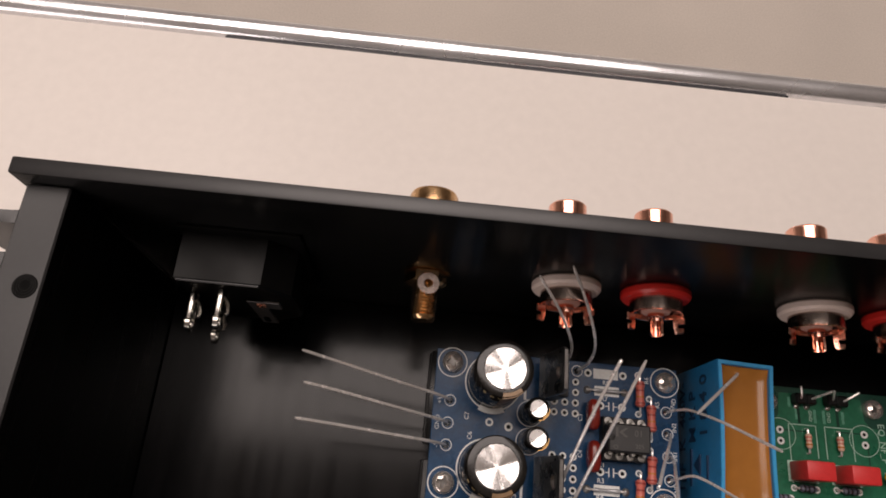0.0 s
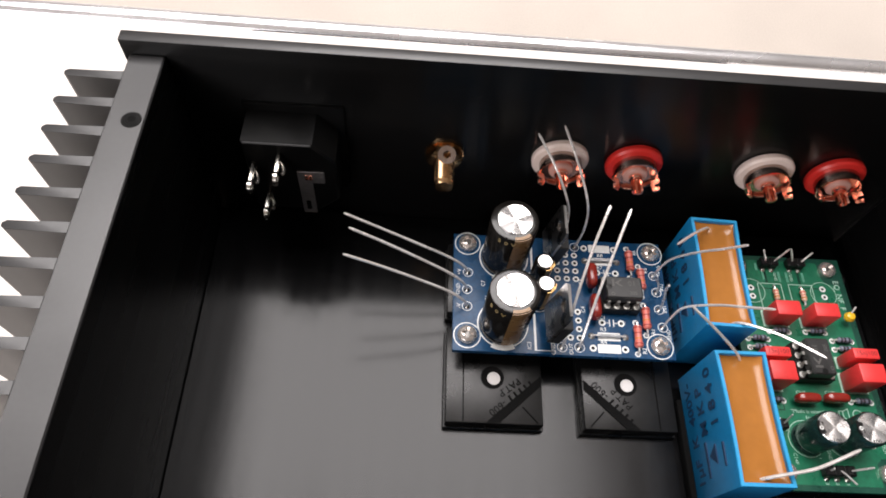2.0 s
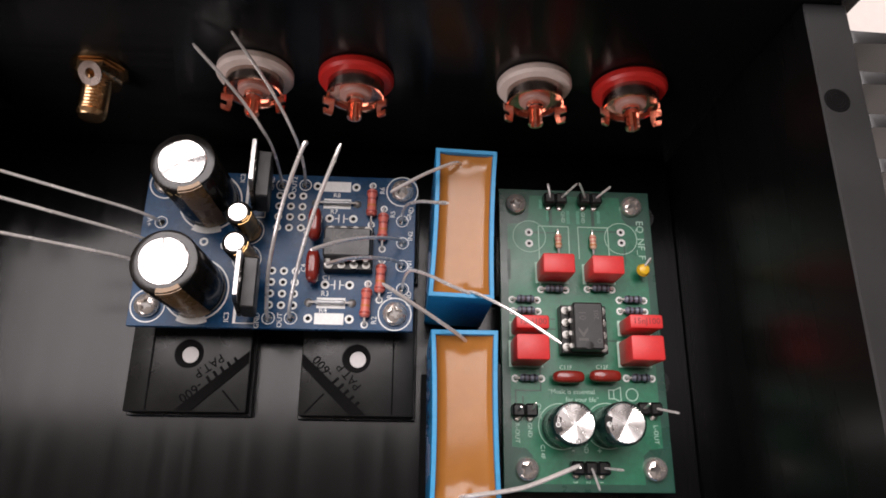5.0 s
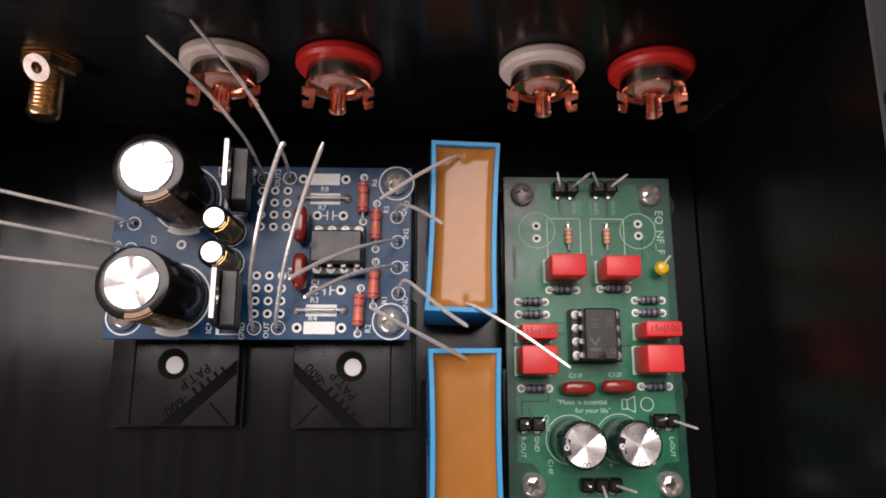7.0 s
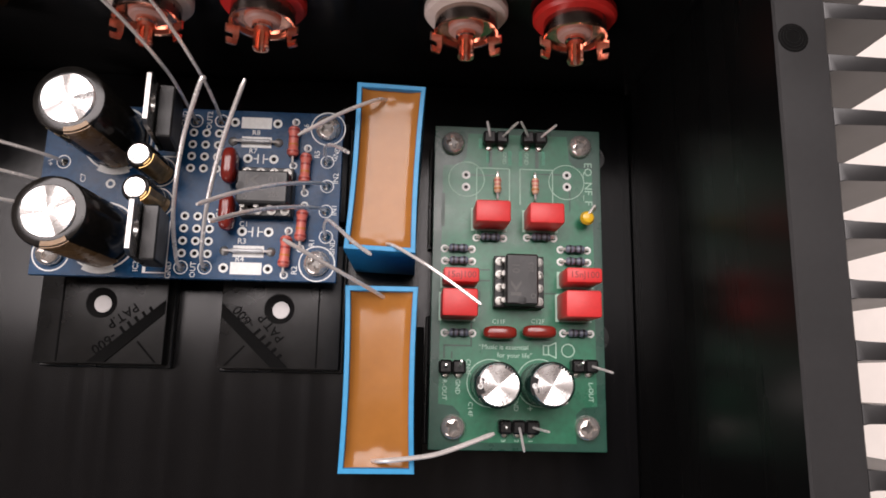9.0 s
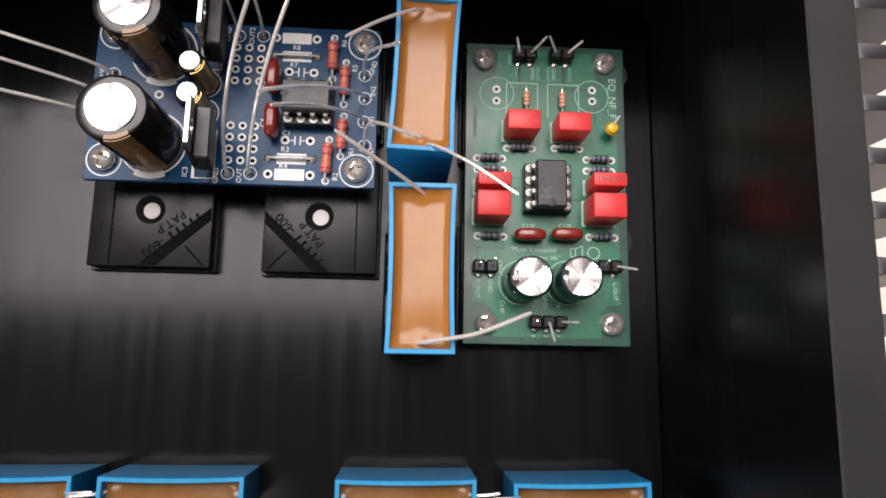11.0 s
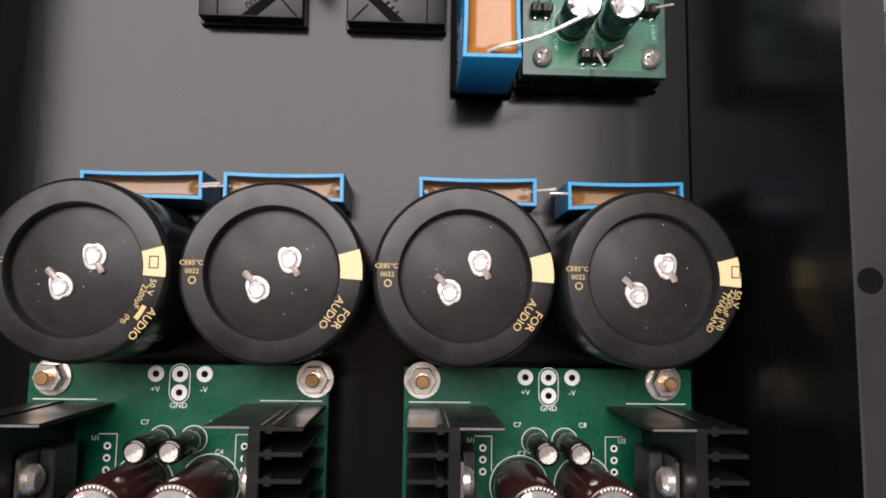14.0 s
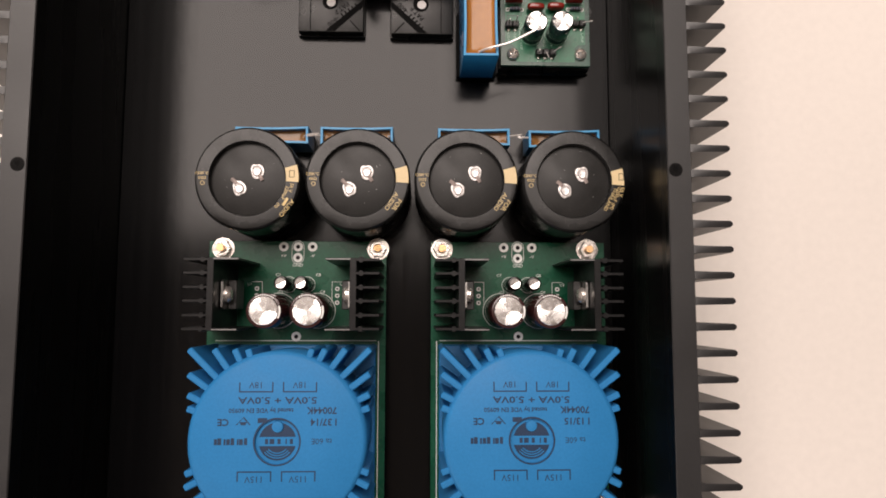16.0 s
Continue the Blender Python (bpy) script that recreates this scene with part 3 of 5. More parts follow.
def transformer(x, y, z, code, rz=180):
    t = thing("transformer", "flat blue potted toroidal transformer with cooling ribs and black print", "transformer", x, y, z, rz, "transformers")
    H, S = 29.0, 29.0
    part("body", lathe([(27.4, 0), (28.0, 0.5), (28.4, H - 1.6), (27.8, H - 0.5), (26.8, H), (7.4, H), (7.1, H - 0.4), (6.9, H - 0.9), (0, H - 0.9)], seg=80, cap=False), M_TRAFO, t)
    part("base_plate", box(-S, -S, 0, S, S, 2.0, 0.4), M_TRAFOD, t)
    for k in range(4):
        for a in (-36, -26.6, -19.5, 19.5, 26.6, 36, 45):
            ang = 90 * k + a
            c = max(abs(math.cos(radians(ang))), abs(math.sin(radians(ang))))
            out = S / c
            ln = max(out - 27.6, 0.9)
            bm = box(27.5, -1.05, 0.5, 27.5 + ln, 1.05, H - 1.0, 0.35)
            o = part("rib", bm, M_TRAFO, t)
            o.matrix_local = pose(0, 0, 0, 0, 0, ang)
    z = H + 0.01
    ink = M_TINK
    part("logo_ring", ring(7.0, 7.5, z - 0.05, z + 0.05, 0, 0, 40), ink, t)
    part("logo_disc", lathe([(5.9, H - 0.88), (5.9, H - 0.8), (0, H - 0.8)], seg=32, cap=False), ink, t, "dark round maker's mark")
    part("logo_band", box(-6.4, -1.4, H - 0.8, 6.4, 1.4, H - 0.7), M_TRAFO, t)
    for k, wd in enumerate((1.3, 0.5, 1.3, 2.0, 1.3)):
        part("logo_bar", box(-4.9 + 1.95 * k, -0.8, H - 0.71, -4.9 + 1.95 * k + wd * 0.75, 0.8, H - 0.66), ink, t)
    for k in range(3):
        part("logo_arc", arc_plate(5.0 - 0.75 * k, 5.3 - 0.75 * k, 40, 140, H - 0.8, H - 0.74), M_TRAFO, t)
    part("injection_nub", lathe([(1.9, H - 0.8), (1.7, H - 0.2), (0, H)], 0, -4.6, 0, "z", 20, None, False), M_TRAFO, t)
    for s in (-1, 1):
        for yy, up, txt in ((-17.6, 1, "18V"), (11.0, -1, "115V")):
            cx = 6.9 * s
            yb = -15.6 if up == 1 else 9.2
            b = box(cx - 5.4, yb - 0.2, z, cx + 5.4, yb + 0.2, z + 0.04)
            box(cx - 5.4, yb, z, cx - 5.0, yb - 3.0 * up, z + 0.039, bm=b)
            box(cx + 5.0, yb, z, cx + 5.4, yb - 3.0 * up, z + 0.039, bm=b)
            part("print_bracket", b, ink, t)
            lettering(txt, 2.8, flat(cx, yb - 2.2 * up, z), ink, t, 0.03)
    lettering("5.0VA + 5.0VA", 2.9, flat(0, -13.0, z, 0), ink, t, 0.03, width=1.4, bold=0.06)
    lettering("70044K", 3.0, flat(-14.0, -9.8, z), ink, t, 0.03, bold=0.07)
    lettering("tested by VDE EN 60950", 2.0, flat(5.2, -9.8, z), ink, t, 0.03, bold=0.04)
    lettering(code, 3.0, flat(-14.6, -6.2, z), ink, t, 0.03, bold=0.07)
    lettering("CE", 3.0, flat(17.0, -6.2, z), ink, t, 0.03, bold=0.08)
    mark = prism([(8.3, -5.2), (8.7, -5.2), (10.7, -7.4), (10.5, -7.8)], z, z + 0.04)
    prism([(10.5, -7.8), (10.7, -7.4), (12.7, -5.2), (13.1, -5.2)], z, z + 0.039, mark)
    prism([(9.6, -6.2), (11.8, -6.2), (11.4, -5.2), (10.0, -5.2)], z, z + 0.038, mark)
    part("print_mark", mark, ink, t)
    part("print_bar", box(3.2, -7.4, z, 6.2, -5.9, z + 0.04), ink, t)
    lettering("ta 60E", 2.6, flat(-14, -0.2, z), ink, t, 0.03)
    for k, wd in enumerate((1.0, 1.2, 0.5, 1.1, 1.1, 0.6, 1.2, 0.9)):
        part("print_bar", box(9.3 + 1.35 * k, -0.9 + (0.0 if k % 3 else -0.3), z, 9.3 + 1.35 * k + wd, 0.9, z + 0.04), ink, t)
    return t


def stud(x, y, z, parent):
    part("washer", ring(1.8, 4.0, z, z + 0.6, x, y, 28), M_STEEL, parent)
    part("nut", lathe([(3.0, z + 0.6), (3.2, z + 0.8), (3.2, z + 2.6), (3.0, z + 2.9)], x, y, 0, "z", 6), M_STEEL, parent)
    p = part("stud", cyl(1.5, 12 + z, x, y, -7, seg=16, bev=0.2), M_GOLD, parent)
    return p


def elco(name, label, x, y, z, r, h, sleeve, parent, cross=4, stripe=None, turn=30, stripe_turn=-90, foil=None, span=22, wide=0.74):
    """A standing electrolytic can with a scored aluminium top."""
    t = parent
    c = part(name, lathe([(r - 0.3, 0), (r, 0.3), (r, 1.4), (r * 0.94, 1.9), (r, 2.4), (r, h - 0.5), (r - 0.25, h - 0.12), (r - (0.6 if wide < 0.85 else 0.3), h), (r * (wide + 0.02), h + 0.02)], 0, 0, 0, "z", 40, None, True), sleeve, t, label)
    c.matrix_local = pose(x * MM, y * MM, z * MM, 0, 0, turn)
    top, n, R = bmesh.new(), 48, r * wide
    mid = top.verts.new((0, 0, h + 0.10))
    rings = []
    for q in (0.25, 0.6, 0.95, 1.0):
        rings.append([top.verts.new((R * q * math.cos(2 * math.pi * k / n), R * q * math.sin(2 * math.pi * k / n), h + 0.10 + ((0.05 if cross == 3 else 0.09) * R * q * abs(math.sin(cross * math.pi * k / n)) if q < 1 else -0.14))) for k in range(n)])
    for k in range(n):
        j = (k + 1) % n
        top.faces.new((mid, rings[0][k], rings[0][j]))
        for u, v in zip(rings, rings[1:]):
            top.faces.new((u[k], v[k], v[j], u[j]))
    part("can_top", top, foil or M_ALU, c, "bright scored aluminium top")
    bm = bmesh.new()
    for k in range(cross):
        m = Matrix.Rotation(2 * math.pi * k / cross, 4, "Z")
        bmesh.ops.create_cube(bm, size=1, matrix=m @ Matrix.Translation((R * 0.44, 0, h + 0.1)) @ Matrix.Diagonal((R * 0.7, 0.03 * r, 0.05, 1)))
    part("score", bm, M_LEG, c)
    if stripe:
        a = radians(stripe_turn - turn)
        part("stripe", arc_plate(r * 0.9, r + 0.04, math.degrees(a) - span, math.degrees(a) + span, 0.5, h - 0.3), stripe, c)
        part("stripe_cap", arc_plate(r * 0.82, r - 0.3, math.degrees(a) - 22, math.degrees(a) + 22, h - 0.3, h + 0.03), stripe, c)
    return c


def heatsink(x, y, z, rz, parent, h=29.0):
    """A comb profile: a web with fins to one side and two flanges to the other."""
    o = part("heatsink", box(-1.1, -11.8, 0, 1.1, 11.8, h, 0.15), M_HEAT, parent, "black comb heatsink")
    o.matrix_local = pose(x * MM, y * MM, z * MM, 0, 0, rz)
    f = None
    for k, yy in enumerate((-11.2, -6.8, -2.2, 2.2, 6.8, 11.2)):
        if f is None:
            bm = box(0.8, -0.45, 0, 8.6, 0.45, h - 0.01, 0.12)
            box(1.9, -0.9, 0, 3.2, 0.9, h - 0.02, 0.1, bm=bm)
            f = part("fin", bm, M_HEAT, o)
            f.matrix_local = pose(0, yy * MM, 0)
        else:
            again(f, o, pose(0, yy * MM, 0))
    for yy in (-11.4, 11.4):
        fl = part("flange", box(-9.0, yy - 0.4, 0, -0.8, yy + 0.4, h - 0.03, 0.12), M_HEAT, o)
        part("cut_edge", box(-8.9, yy - 0.2, h - 0.05, -0.9, yy + 0.2, h + 0.02), M_CUT, fl)
    return o


def to220(x, y, z, rz, parent, name="regulator", screwed=False, lean=0.0, legs=0.0):
    """Plastic body in front of a metal tab with a hole; faces +x."""
    o = part(name, box(0, -5.0, 2.0, 2.9, 5.0, 11.2, 0.3), M_CHIP, parent, "black three-legged regulator")
    o.matrix_local = pose(x * MM, y * MM, z * MM, 0, 0, rz) @ pose(0, 0, 0, 0, lean, 0) @ pose(0, 0, legs * MM)
    tab = bmesh.new()
    outline = [(-5, 2.2), (5, 2.2), (5, 16.2), (4.2, 17.4), (-4.2, 17.4), (-5, 16.2)]
    n = 16
    hole = [(1.75 * math.cos(2 * math.pi * k / n), 14.3 + 1.75 * math.sin(2 * math.pi * k / n)) for k in range(n)]
    for xx in (-0.75, 0.0):
        a = [tab.verts.new((xx, py, pz)) for py, pz in outline]
        b = [tab.verts.new((xx, py, pz)) for py, pz in hole]
        es = [tab.edges.new((p[i], p[(i + 1) % len(p)])) for p in (a, b) for i in range(len(p))]
        bmesh.ops.triangle_fill(tab, edges=es, use_beauty=True)
        if xx < -0.5:
            la, lb = a, b
    for p, q in ((la, a), (lb, b)):
        for i in range(len(p)):
            tab.faces.new((p[i], p[(i + 1) % len(p)], q[(i + 1) % len(q)], q[i]))
    part("metal_tab", tab, M_TAB, o, "shiny metal tab")
    for yy in (-2.54, 0, 2.54):
        part("leg", box(1.2, yy - 0.4, -legs, 1.7, yy + 0.4, 2.4), M_TIN, o)
    if screwed:
        part("screw", lathe([(2.8, 0), (2.8, 1.2), (2.0, 2.1), (0, 2.4)], 0.0, 0, 14.3, "x", 20), M_STEEL, o)
    return o


def supply(x0, flip, code):
    """One power supply board with its transformer."""
    ZP = 13.8
    t = thing("supply_board", "deep green power supply board on metal studs", "circuit board", x0, 0, 0, 0, "supply boards")
    part("board", box(-32.2, -240, ZP - 1.6, 32.4, -140.2, ZP, 0.1), M_PSUPCB, t)
    for sx in (-27.0, 29.4) if not flip else (-28.2, 25.8):
        stud(sx, -143.0, ZP, t)
    for sx in (-27, 29):
        stud(sx, -236.0, ZP, t)
    for px, py in ((-5.2, -142.2), (0, -142.2), (5.3, -142.2), (0, -146.2), (0, -175.0)):
        pad(px, py, ZP, t, 1.75, 0.75)
    for sx in (-1, 1):
        part("outline", box(sx * 2.1, -146.2, ZP, sx * 2.25, -142.2, ZP + 0.04), M_SILK, t)
        part("outline", arc_plate(2.1, 2.25, 0 if sx > 0 else 180, 180 if sx > 0 else 360, ZP, ZP + 0.04, 0, -142.2 if sx > 0 else -146.2, 14), M_SILK, t)
        fr = box(sx * 12.6, -162.5, ZP, sx * 12.75, -155.0, ZP + 0.04)
        box(sx * 12.6, -155.15, ZP, sx * 16.5, -155.0, ZP + 0.04, bm=fr)
        part("outline", fr, M_SILK, t)
        for q in range(3):
            pad(sx * 14.6, -157.6 - 2.54 * q, ZP, t, 0.8, 0.4)
        fr = box(sx * 17.5, -147.9, ZP, sx * 31.0, -147.7, ZP + 0.04)
        box(sx * 17.5, -148.9, ZP, sx * 31.0, -148.75, ZP + 0.04, bm=fr)
        part("outline", fr, M_SILK, t)
    for body, px, py in (("+V", -5.2, -145.6), ("-V", 5.3, -145.6), ("GND", 0, -149.0)):
        lettering(body, 1.7, flat(px, py, ZP + 0.03), M_SILK, t, 0.03)
    for body, px, py in (("C7", -7.0, -152.6), ("C8", 7.6, -152.6), ("C3", -6.0, -158.8), ("C4", 9.2, -158.8), ("U1", -17.2, -156.0), ("U2", 16.4, -156.0)):
        lettering(body, 1.5, flat(px, py, ZP + 0.03), M_SILK, t, 0.03)
    for ex in (-6.6, 7.6):
        elco("filter_capacitor", "tall electrolytic can in a brown sleeve", ex, -165.6, ZP, 5.9, 23.4, M_SLEEVEB, t, 3, None, 20 + ex * 3, wide=0.82)
        part("outline", ring(6.3, 6.5, ZP, ZP + 0.04, ex, -165.6, 40), M_SILK, t)
        marks = bmesh.new()
        for q in range(9):
            arc_plate(5.0, 5.45, 52 + 8 * q, 56 + 8 * q, ZP + 23.42, ZP + 23.46, ex, -165.6, 3, marks)
        arc_plate(4.95, 5.6, -28, 18, ZP + 23.41, ZP + 23.45, ex, -165.6, 8, marks)
        part("print_block", marks, M_SILK, t)
    for ex in (-3.1, 3.6):
        elco("small_capacitor", "small black electrolytic can", ex, -156.1, ZP, 2.5, 14.5, M_SLEEVE, t, 2, None, 30)
        part("outline", ring(2.8, 2.95, ZP, ZP + 0.04, ex, -156.1, 32), M_SILK, t)
    if not flip:
        heatsink(-22.6, -160.2, ZP, 180, t)
        heatsink(23.2, -160.2, ZP, 0, t)
        to220(-20.4, -160.2, ZP + 4.5, 0, t, "regulator", True)
        to220(21.0, -160.2, ZP + 4.5, 180, t, "regulator", True)
    else:
        heatsink(-22.6, -160.2, ZP, 180, t)
        heatsink(22.0, -160.2, ZP, 0, t)
        to220(-20.4, -160.2, ZP + 4.5, 0, t, "regulator", True)
        to220(19.8, -160.2, ZP + 4.5, 180, t, "regulator", True)
    part("print_frame", box(-29, -176.6, ZP, 29, -176.3, ZP + 0.04), M_SILK, t)
    part("print_frame", box(29.7, -238, ZP, 30.0, -176.6, ZP + 0.04) if not flip else box(-30.2, -238, ZP, -29.9, -176.6, ZP + 0.04), M_SILK, t)
    transformer(x0 + (0.0 if not flip else -0.2), -206.8, ZP, code)
    return t


supply(2.3, False, "I 37/14")
supply(83.4, True, "I 13/15")

# ---- small electronic parts ----


def solder_lead(x, y, z, top, parent):
    part("solder_joint", lathe([(0.85, 0), (0.55, 0.35), (0.3, 0.6), (0, top)], x, y, z, "z", 12), M_TIN, parent)


def resistor(name, label, a, b, z, body, r, mat, parent, bands=()):
    """An axial resistor between two holes, with a body of bulged ends and colour bands."""
    ax, ay = a
    bx, by = b
    L = math.hypot(bx - ax, by - ay)
    ang = math.degrees(math.atan2(by - ay, bx - ax))
    zc = r + 0.25
    bm = lathe([(0, -body / 2), (r * 0.7, -body / 2 + 0.1), (r, -body / 2 + 0.5), (r, -body / 2 + 1.3), (r * 0.84, -body / 2 + 1.7), (r * 0.84, body / 2 - 1.7), (r, body / 2 - 1.3), (r, body / 2 - 0.5), (r * 0.7, body / 2 - 0.1), (0, body / 2)], 0, 0, zc, "x", 18, None, False)
    o = part(name, bm, mat, parent, label)
    o.matrix_local = pose((ax + bx) / 2 * MM, (ay + by) / 2 * MM, z * MM, 0, 0, ang)
    w = tube([(-L / 2, 0, 0), (-L / 2 + 0.1, 0, zc * 0.8), (-L / 2 + 0.5, 0, zc), (-body / 2 + 0.1, 0, zc)], 0.26, 6)
    tube([(L / 2, 0, 0), (L / 2 - 0.1, 0, zc * 0.8), (L / 2 - 0.5, 0, zc), (body / 2 - 0.1, 0, zc)], 0.26, 6, w)
    part("lead", w, M_WIRE, o)
    n = len(bands)
    for k, bmat in enumerate(bands):
        u = -body / 2 + 0.9 + (body - 1.8) * k / max(n - 1, 1)
        rr = r * (1.02 if k in (0, n - 1) else 0.86) + 0.02
        part("band", lathe([(rr, u - 0.2), (rr, u + 0.2)], 0, 0, zc, "x", 18, None, False), bmat, o)
    return o


def dip8(x, y, z, parent, dot_y, ink, rz=0):
    """An eight-legged chip in its socket."""
    s = part("chip_socket", box(-4.9, -5.1, 0, 4.9, 5.1, 3.0, 0.15), M_PLASTIC, parent, "black eight-pin socket")
    s.matrix_local = pose(x * MM, y * MM, z * MM, 0, 0, rz)
    for sx in (-1, 1):
        for k in range(4):
            py = -3.9 + 2.6 * k
            part("socket_pin", lathe([(0.85, 3.0), (0.85, 3.3), (0.5, 3.35), (0.45, 3.05), (0, 3.05)], 3.9 * sx, py, 0, "z", 14, None, False), M_LEG, s)
    bm = box(-3.15, -4.9, 3.5, 3.15, 4.9, 6.9, 0.35)
    c = part("chip", bm, M_CHIP, parent, "black eight-legged chip")
    c.matrix_local = pose(x * MM, y * MM, z * MM, 0, 0, rz)
    part("notch", lathe([(0.8, 6.91), (0.7, 6.92), (0, 6.9)], 0, 4.1 * dot_y, 0, "z", 16, None, False), M_PLASTIC, c)
    part("pin_dot", ring(0.35, 0.5, 6.91, 6.95, 2.1 * -dot_y, 3.2 * dot_y, 16), M_CHIPINK, c)
    for sx in (-1, 1):
        for k in range(4):
            py = -3.9 + 2.6 * k
            leg = box(sx * 3.1, py - 0.5, 4.9, sx * 3.6, py + 0.5, 5.2, 0.05)
            box(sx * 3.5, py - 0.35, 3.2, sx * 3.8, py + 0.35, 5.2, 0.05, bm=leg)
            part("leg", leg, M_LEG, c)
    lettering(ink, 2.1, flat(-1.1, 2.1, 6.93, 90), M_CHIPINK, c, 0.02)
    lettering("205", 1.4, flat(1.7, 2.3, 6.93, 90), M_CHIPINK, c, 0.02)
    mark = box(-2.2, -3.2, 6.91, -0.2, -2.6, 6.95)
    prism([(-1.2, -2.5), (-0.2, -1.0), (-0.2, -0.3), (-1.2, -1.6), (-2.2, -0.3), (-2.2, -1.0)], 6.91, 6.949, mark)
    part("print_mark", mark, M_CHIPINK, c)
    return c


def red_box(x0, y0, x1, y1, z, h, parent, text=""):
    cx, cy = (x0 + x1) / 2, (y0 + y1) / 2
    bm = box(x0 - cx, y0 - cy, 0.3, x1 - cx, y1 - cy, h, 0.45, 2)
    o = part("red_film_capacitor", bm, M_RED, parent, "glossy red box capacitor")
    o.matrix_local = pose(cx * MM, cy * MM, z * MM)
    part("outline", box(x0 - cx - 0.25, y0 - cy - 0.25, 0, x1 - cx + 0.25, y1 - cy + 0.25, 0.06), M_SILKG, o)
    if text:
        lettering(text, 1.75, flat(0, 0, h + 0.02), M_REDINK, o, 0.02)
    return o


def dipped(x, y, z, length, thick, high, rz, parent):
    """A pillow-shaped dipped film capacitor standing on two leads."""
    bm = bmesh.new()
    bmesh.ops.create_uvsphere(bm, u_segments=24, v_segments=14, radius=1.0)
    for v in bm.verts:
        p = v.co
        q = [math.copysign(abs(c) ** 0.62, c) for c in p]
        v.co = Vector((q[0] * length / 2, q[1] * thick / 2, q[2] * high / 2 + high / 2 + 0.7))
    o = part("dipped_capacitor", bm, M_MYLAR, parent, "shiny brown-red dipped capacitor")
    o.matrix_local = pose(x * MM, y * MM, z * MM, 0, 0, rz)
    w = cyl(0.27, 1.4, -length * 0.32, 0, 0, seg=8)
    cyl(0.27, 1.4, length * 0.32, 0, 0, seg=8, bm=w)
    part("lead", w, M_WIRE, o)
    return o


def header(x, y, n, parent, tips):
    """A black pin strip with bare, bent pins."""
    bm = bmesh.new()
    for k in range(n):
        u = (k - (n - 1) / 2) * 2.6
        box(u - 1.29, -1.3, 0.1, u + 1.29, 1.3, 2.7, 0.38, 1, bm)
    o = part("pin_header", bm, M_PLASTIC, parent, "black pin strip")
    o.matrix_local = pose(x * MM, y * MM, ZG * MM)
    for k in range(n):
        part("solder_joint", lathe([(0.8, 0.05), (0.5, 0.4), (0, 0.5)], (k - (n - 1) / 2) * 2.6, -1.5, 0, "z", 12, None, False), M_TIN, o)
        u = (k - (n - 1) / 2) * 2.6
        tip = Vector(tips[k]) - Vector((x, y, ZG))
        part("pin", tube([(u, 0, 1.5), (u + 0.1 * (tip.x - u), 0.1 * tip.y, 3.0), tuple(tip)], 0.27, 6, None, 0.7), M_WIRE, o)
    return o


# ---- the blue board's parts ----
elco("filter_capacitor", "tall black electrolytic can with a bronze stripe", 14.0, -11.8, ZB, 6.25, 19.8, M_SLEEVE, blue, 4, M_BROWNPRINT, 25, -70)
elco("filter_capacitor", "tall black electrolytic can with a bronze stripe", 13.3, -31.8, ZB, 6.25, 20.0, M_SLEEVE, blue, 4, M_BROWNPRINT, 18, -75)
for ex, ey, a0 in ((14.0, -11.8, -128), (13.3, -31.8, -150)):
    for ch, a in (("5", a0), ("0", a0 + 17), ("V", a0 + 34)):
        lettering(ch, 2.0, upright(ex + 6.2 * math.cos(radians(a)), ey + 6.2 * math.sin(radians(a)), ZB + 17.6, a), M_GOLDPRINT, blue, 0.09)
for ex, ey in ((14.0, -11.8), (13.3, -31.8)):
    part("outline", ring(6.5, 6.85, ZB, ZB + 0.05, ex, ey, 40), M_SILK, blue)
    part("outline", arc_plate(3.0, 7.5, -117, -66, ZB, ZB + 0.06, ex, ey), M_SILK, blue)
for ex, ey in ((23.1, -18.4), (23.1, -24.8)):
    elco("small_capacitor", "small dark electrolytic can with gilt print", ex, ey, ZB, 2.6, 11.0, M_SLEEVE, blue, 2, M_GILT, 40, -40, None, 46)
    part("outline", ring(2.9, 3.1, ZB, ZB + 0.05, ex, ey, 32), M_SILK, blue)
to220(24.2, -10.6, ZB, 0, blue, lean=9.5, legs=2.5)
to220(23.6, -33.4, ZB, 0, blue, lean=9.5, legs=2.5)
for y in (-10.0, -33.6):
    f = box(21.5, y - 5.3, ZB, 22.1, y + 5.2, ZB + 0.05)
    box(22.1, y - 5.3, ZB, 26.0, y - 5.1, ZB + 0.049, bm=f)
    box(25.9, y - 5.1, ZB, 26.1, y + 5.2, ZB + 0.048, bm=f)
    part("outline", f, M_SILK, blue)
dip8(44.9, -22.6, ZB, blue, -1, "01", -90)
for x, y, rz in ((37.5, -17.6, 90), (37.7, -27.0, 90)):
    dipped(x, y, ZB, 7.2, 2.9, 4.6, rz, blue)
RB = (M_BANDR, M_BANDR, M_BANDO, M_BANDR)
for a, b in (((49.3, -6.9), (49.3, -16.2)), ((52.0, -12.4), (51.9, -21.8)), ((52.0, -24.4), (51.7, -33.2)), ((49.2, -29.7), (48.8, -38.6))):
    resistor("resistor", "red resistor with dark bands", a, b, ZB, 6.3, 1.15, M_RRED, blue, RB)
    part("pad", ring(0.45, 0.8, ZB, ZB + 0.06, *a, 16), M_SILK, blue)
    part("pad", ring(0.45, 0.8, ZB, ZB + 0.06, *b, 16), M_SILK, blue)
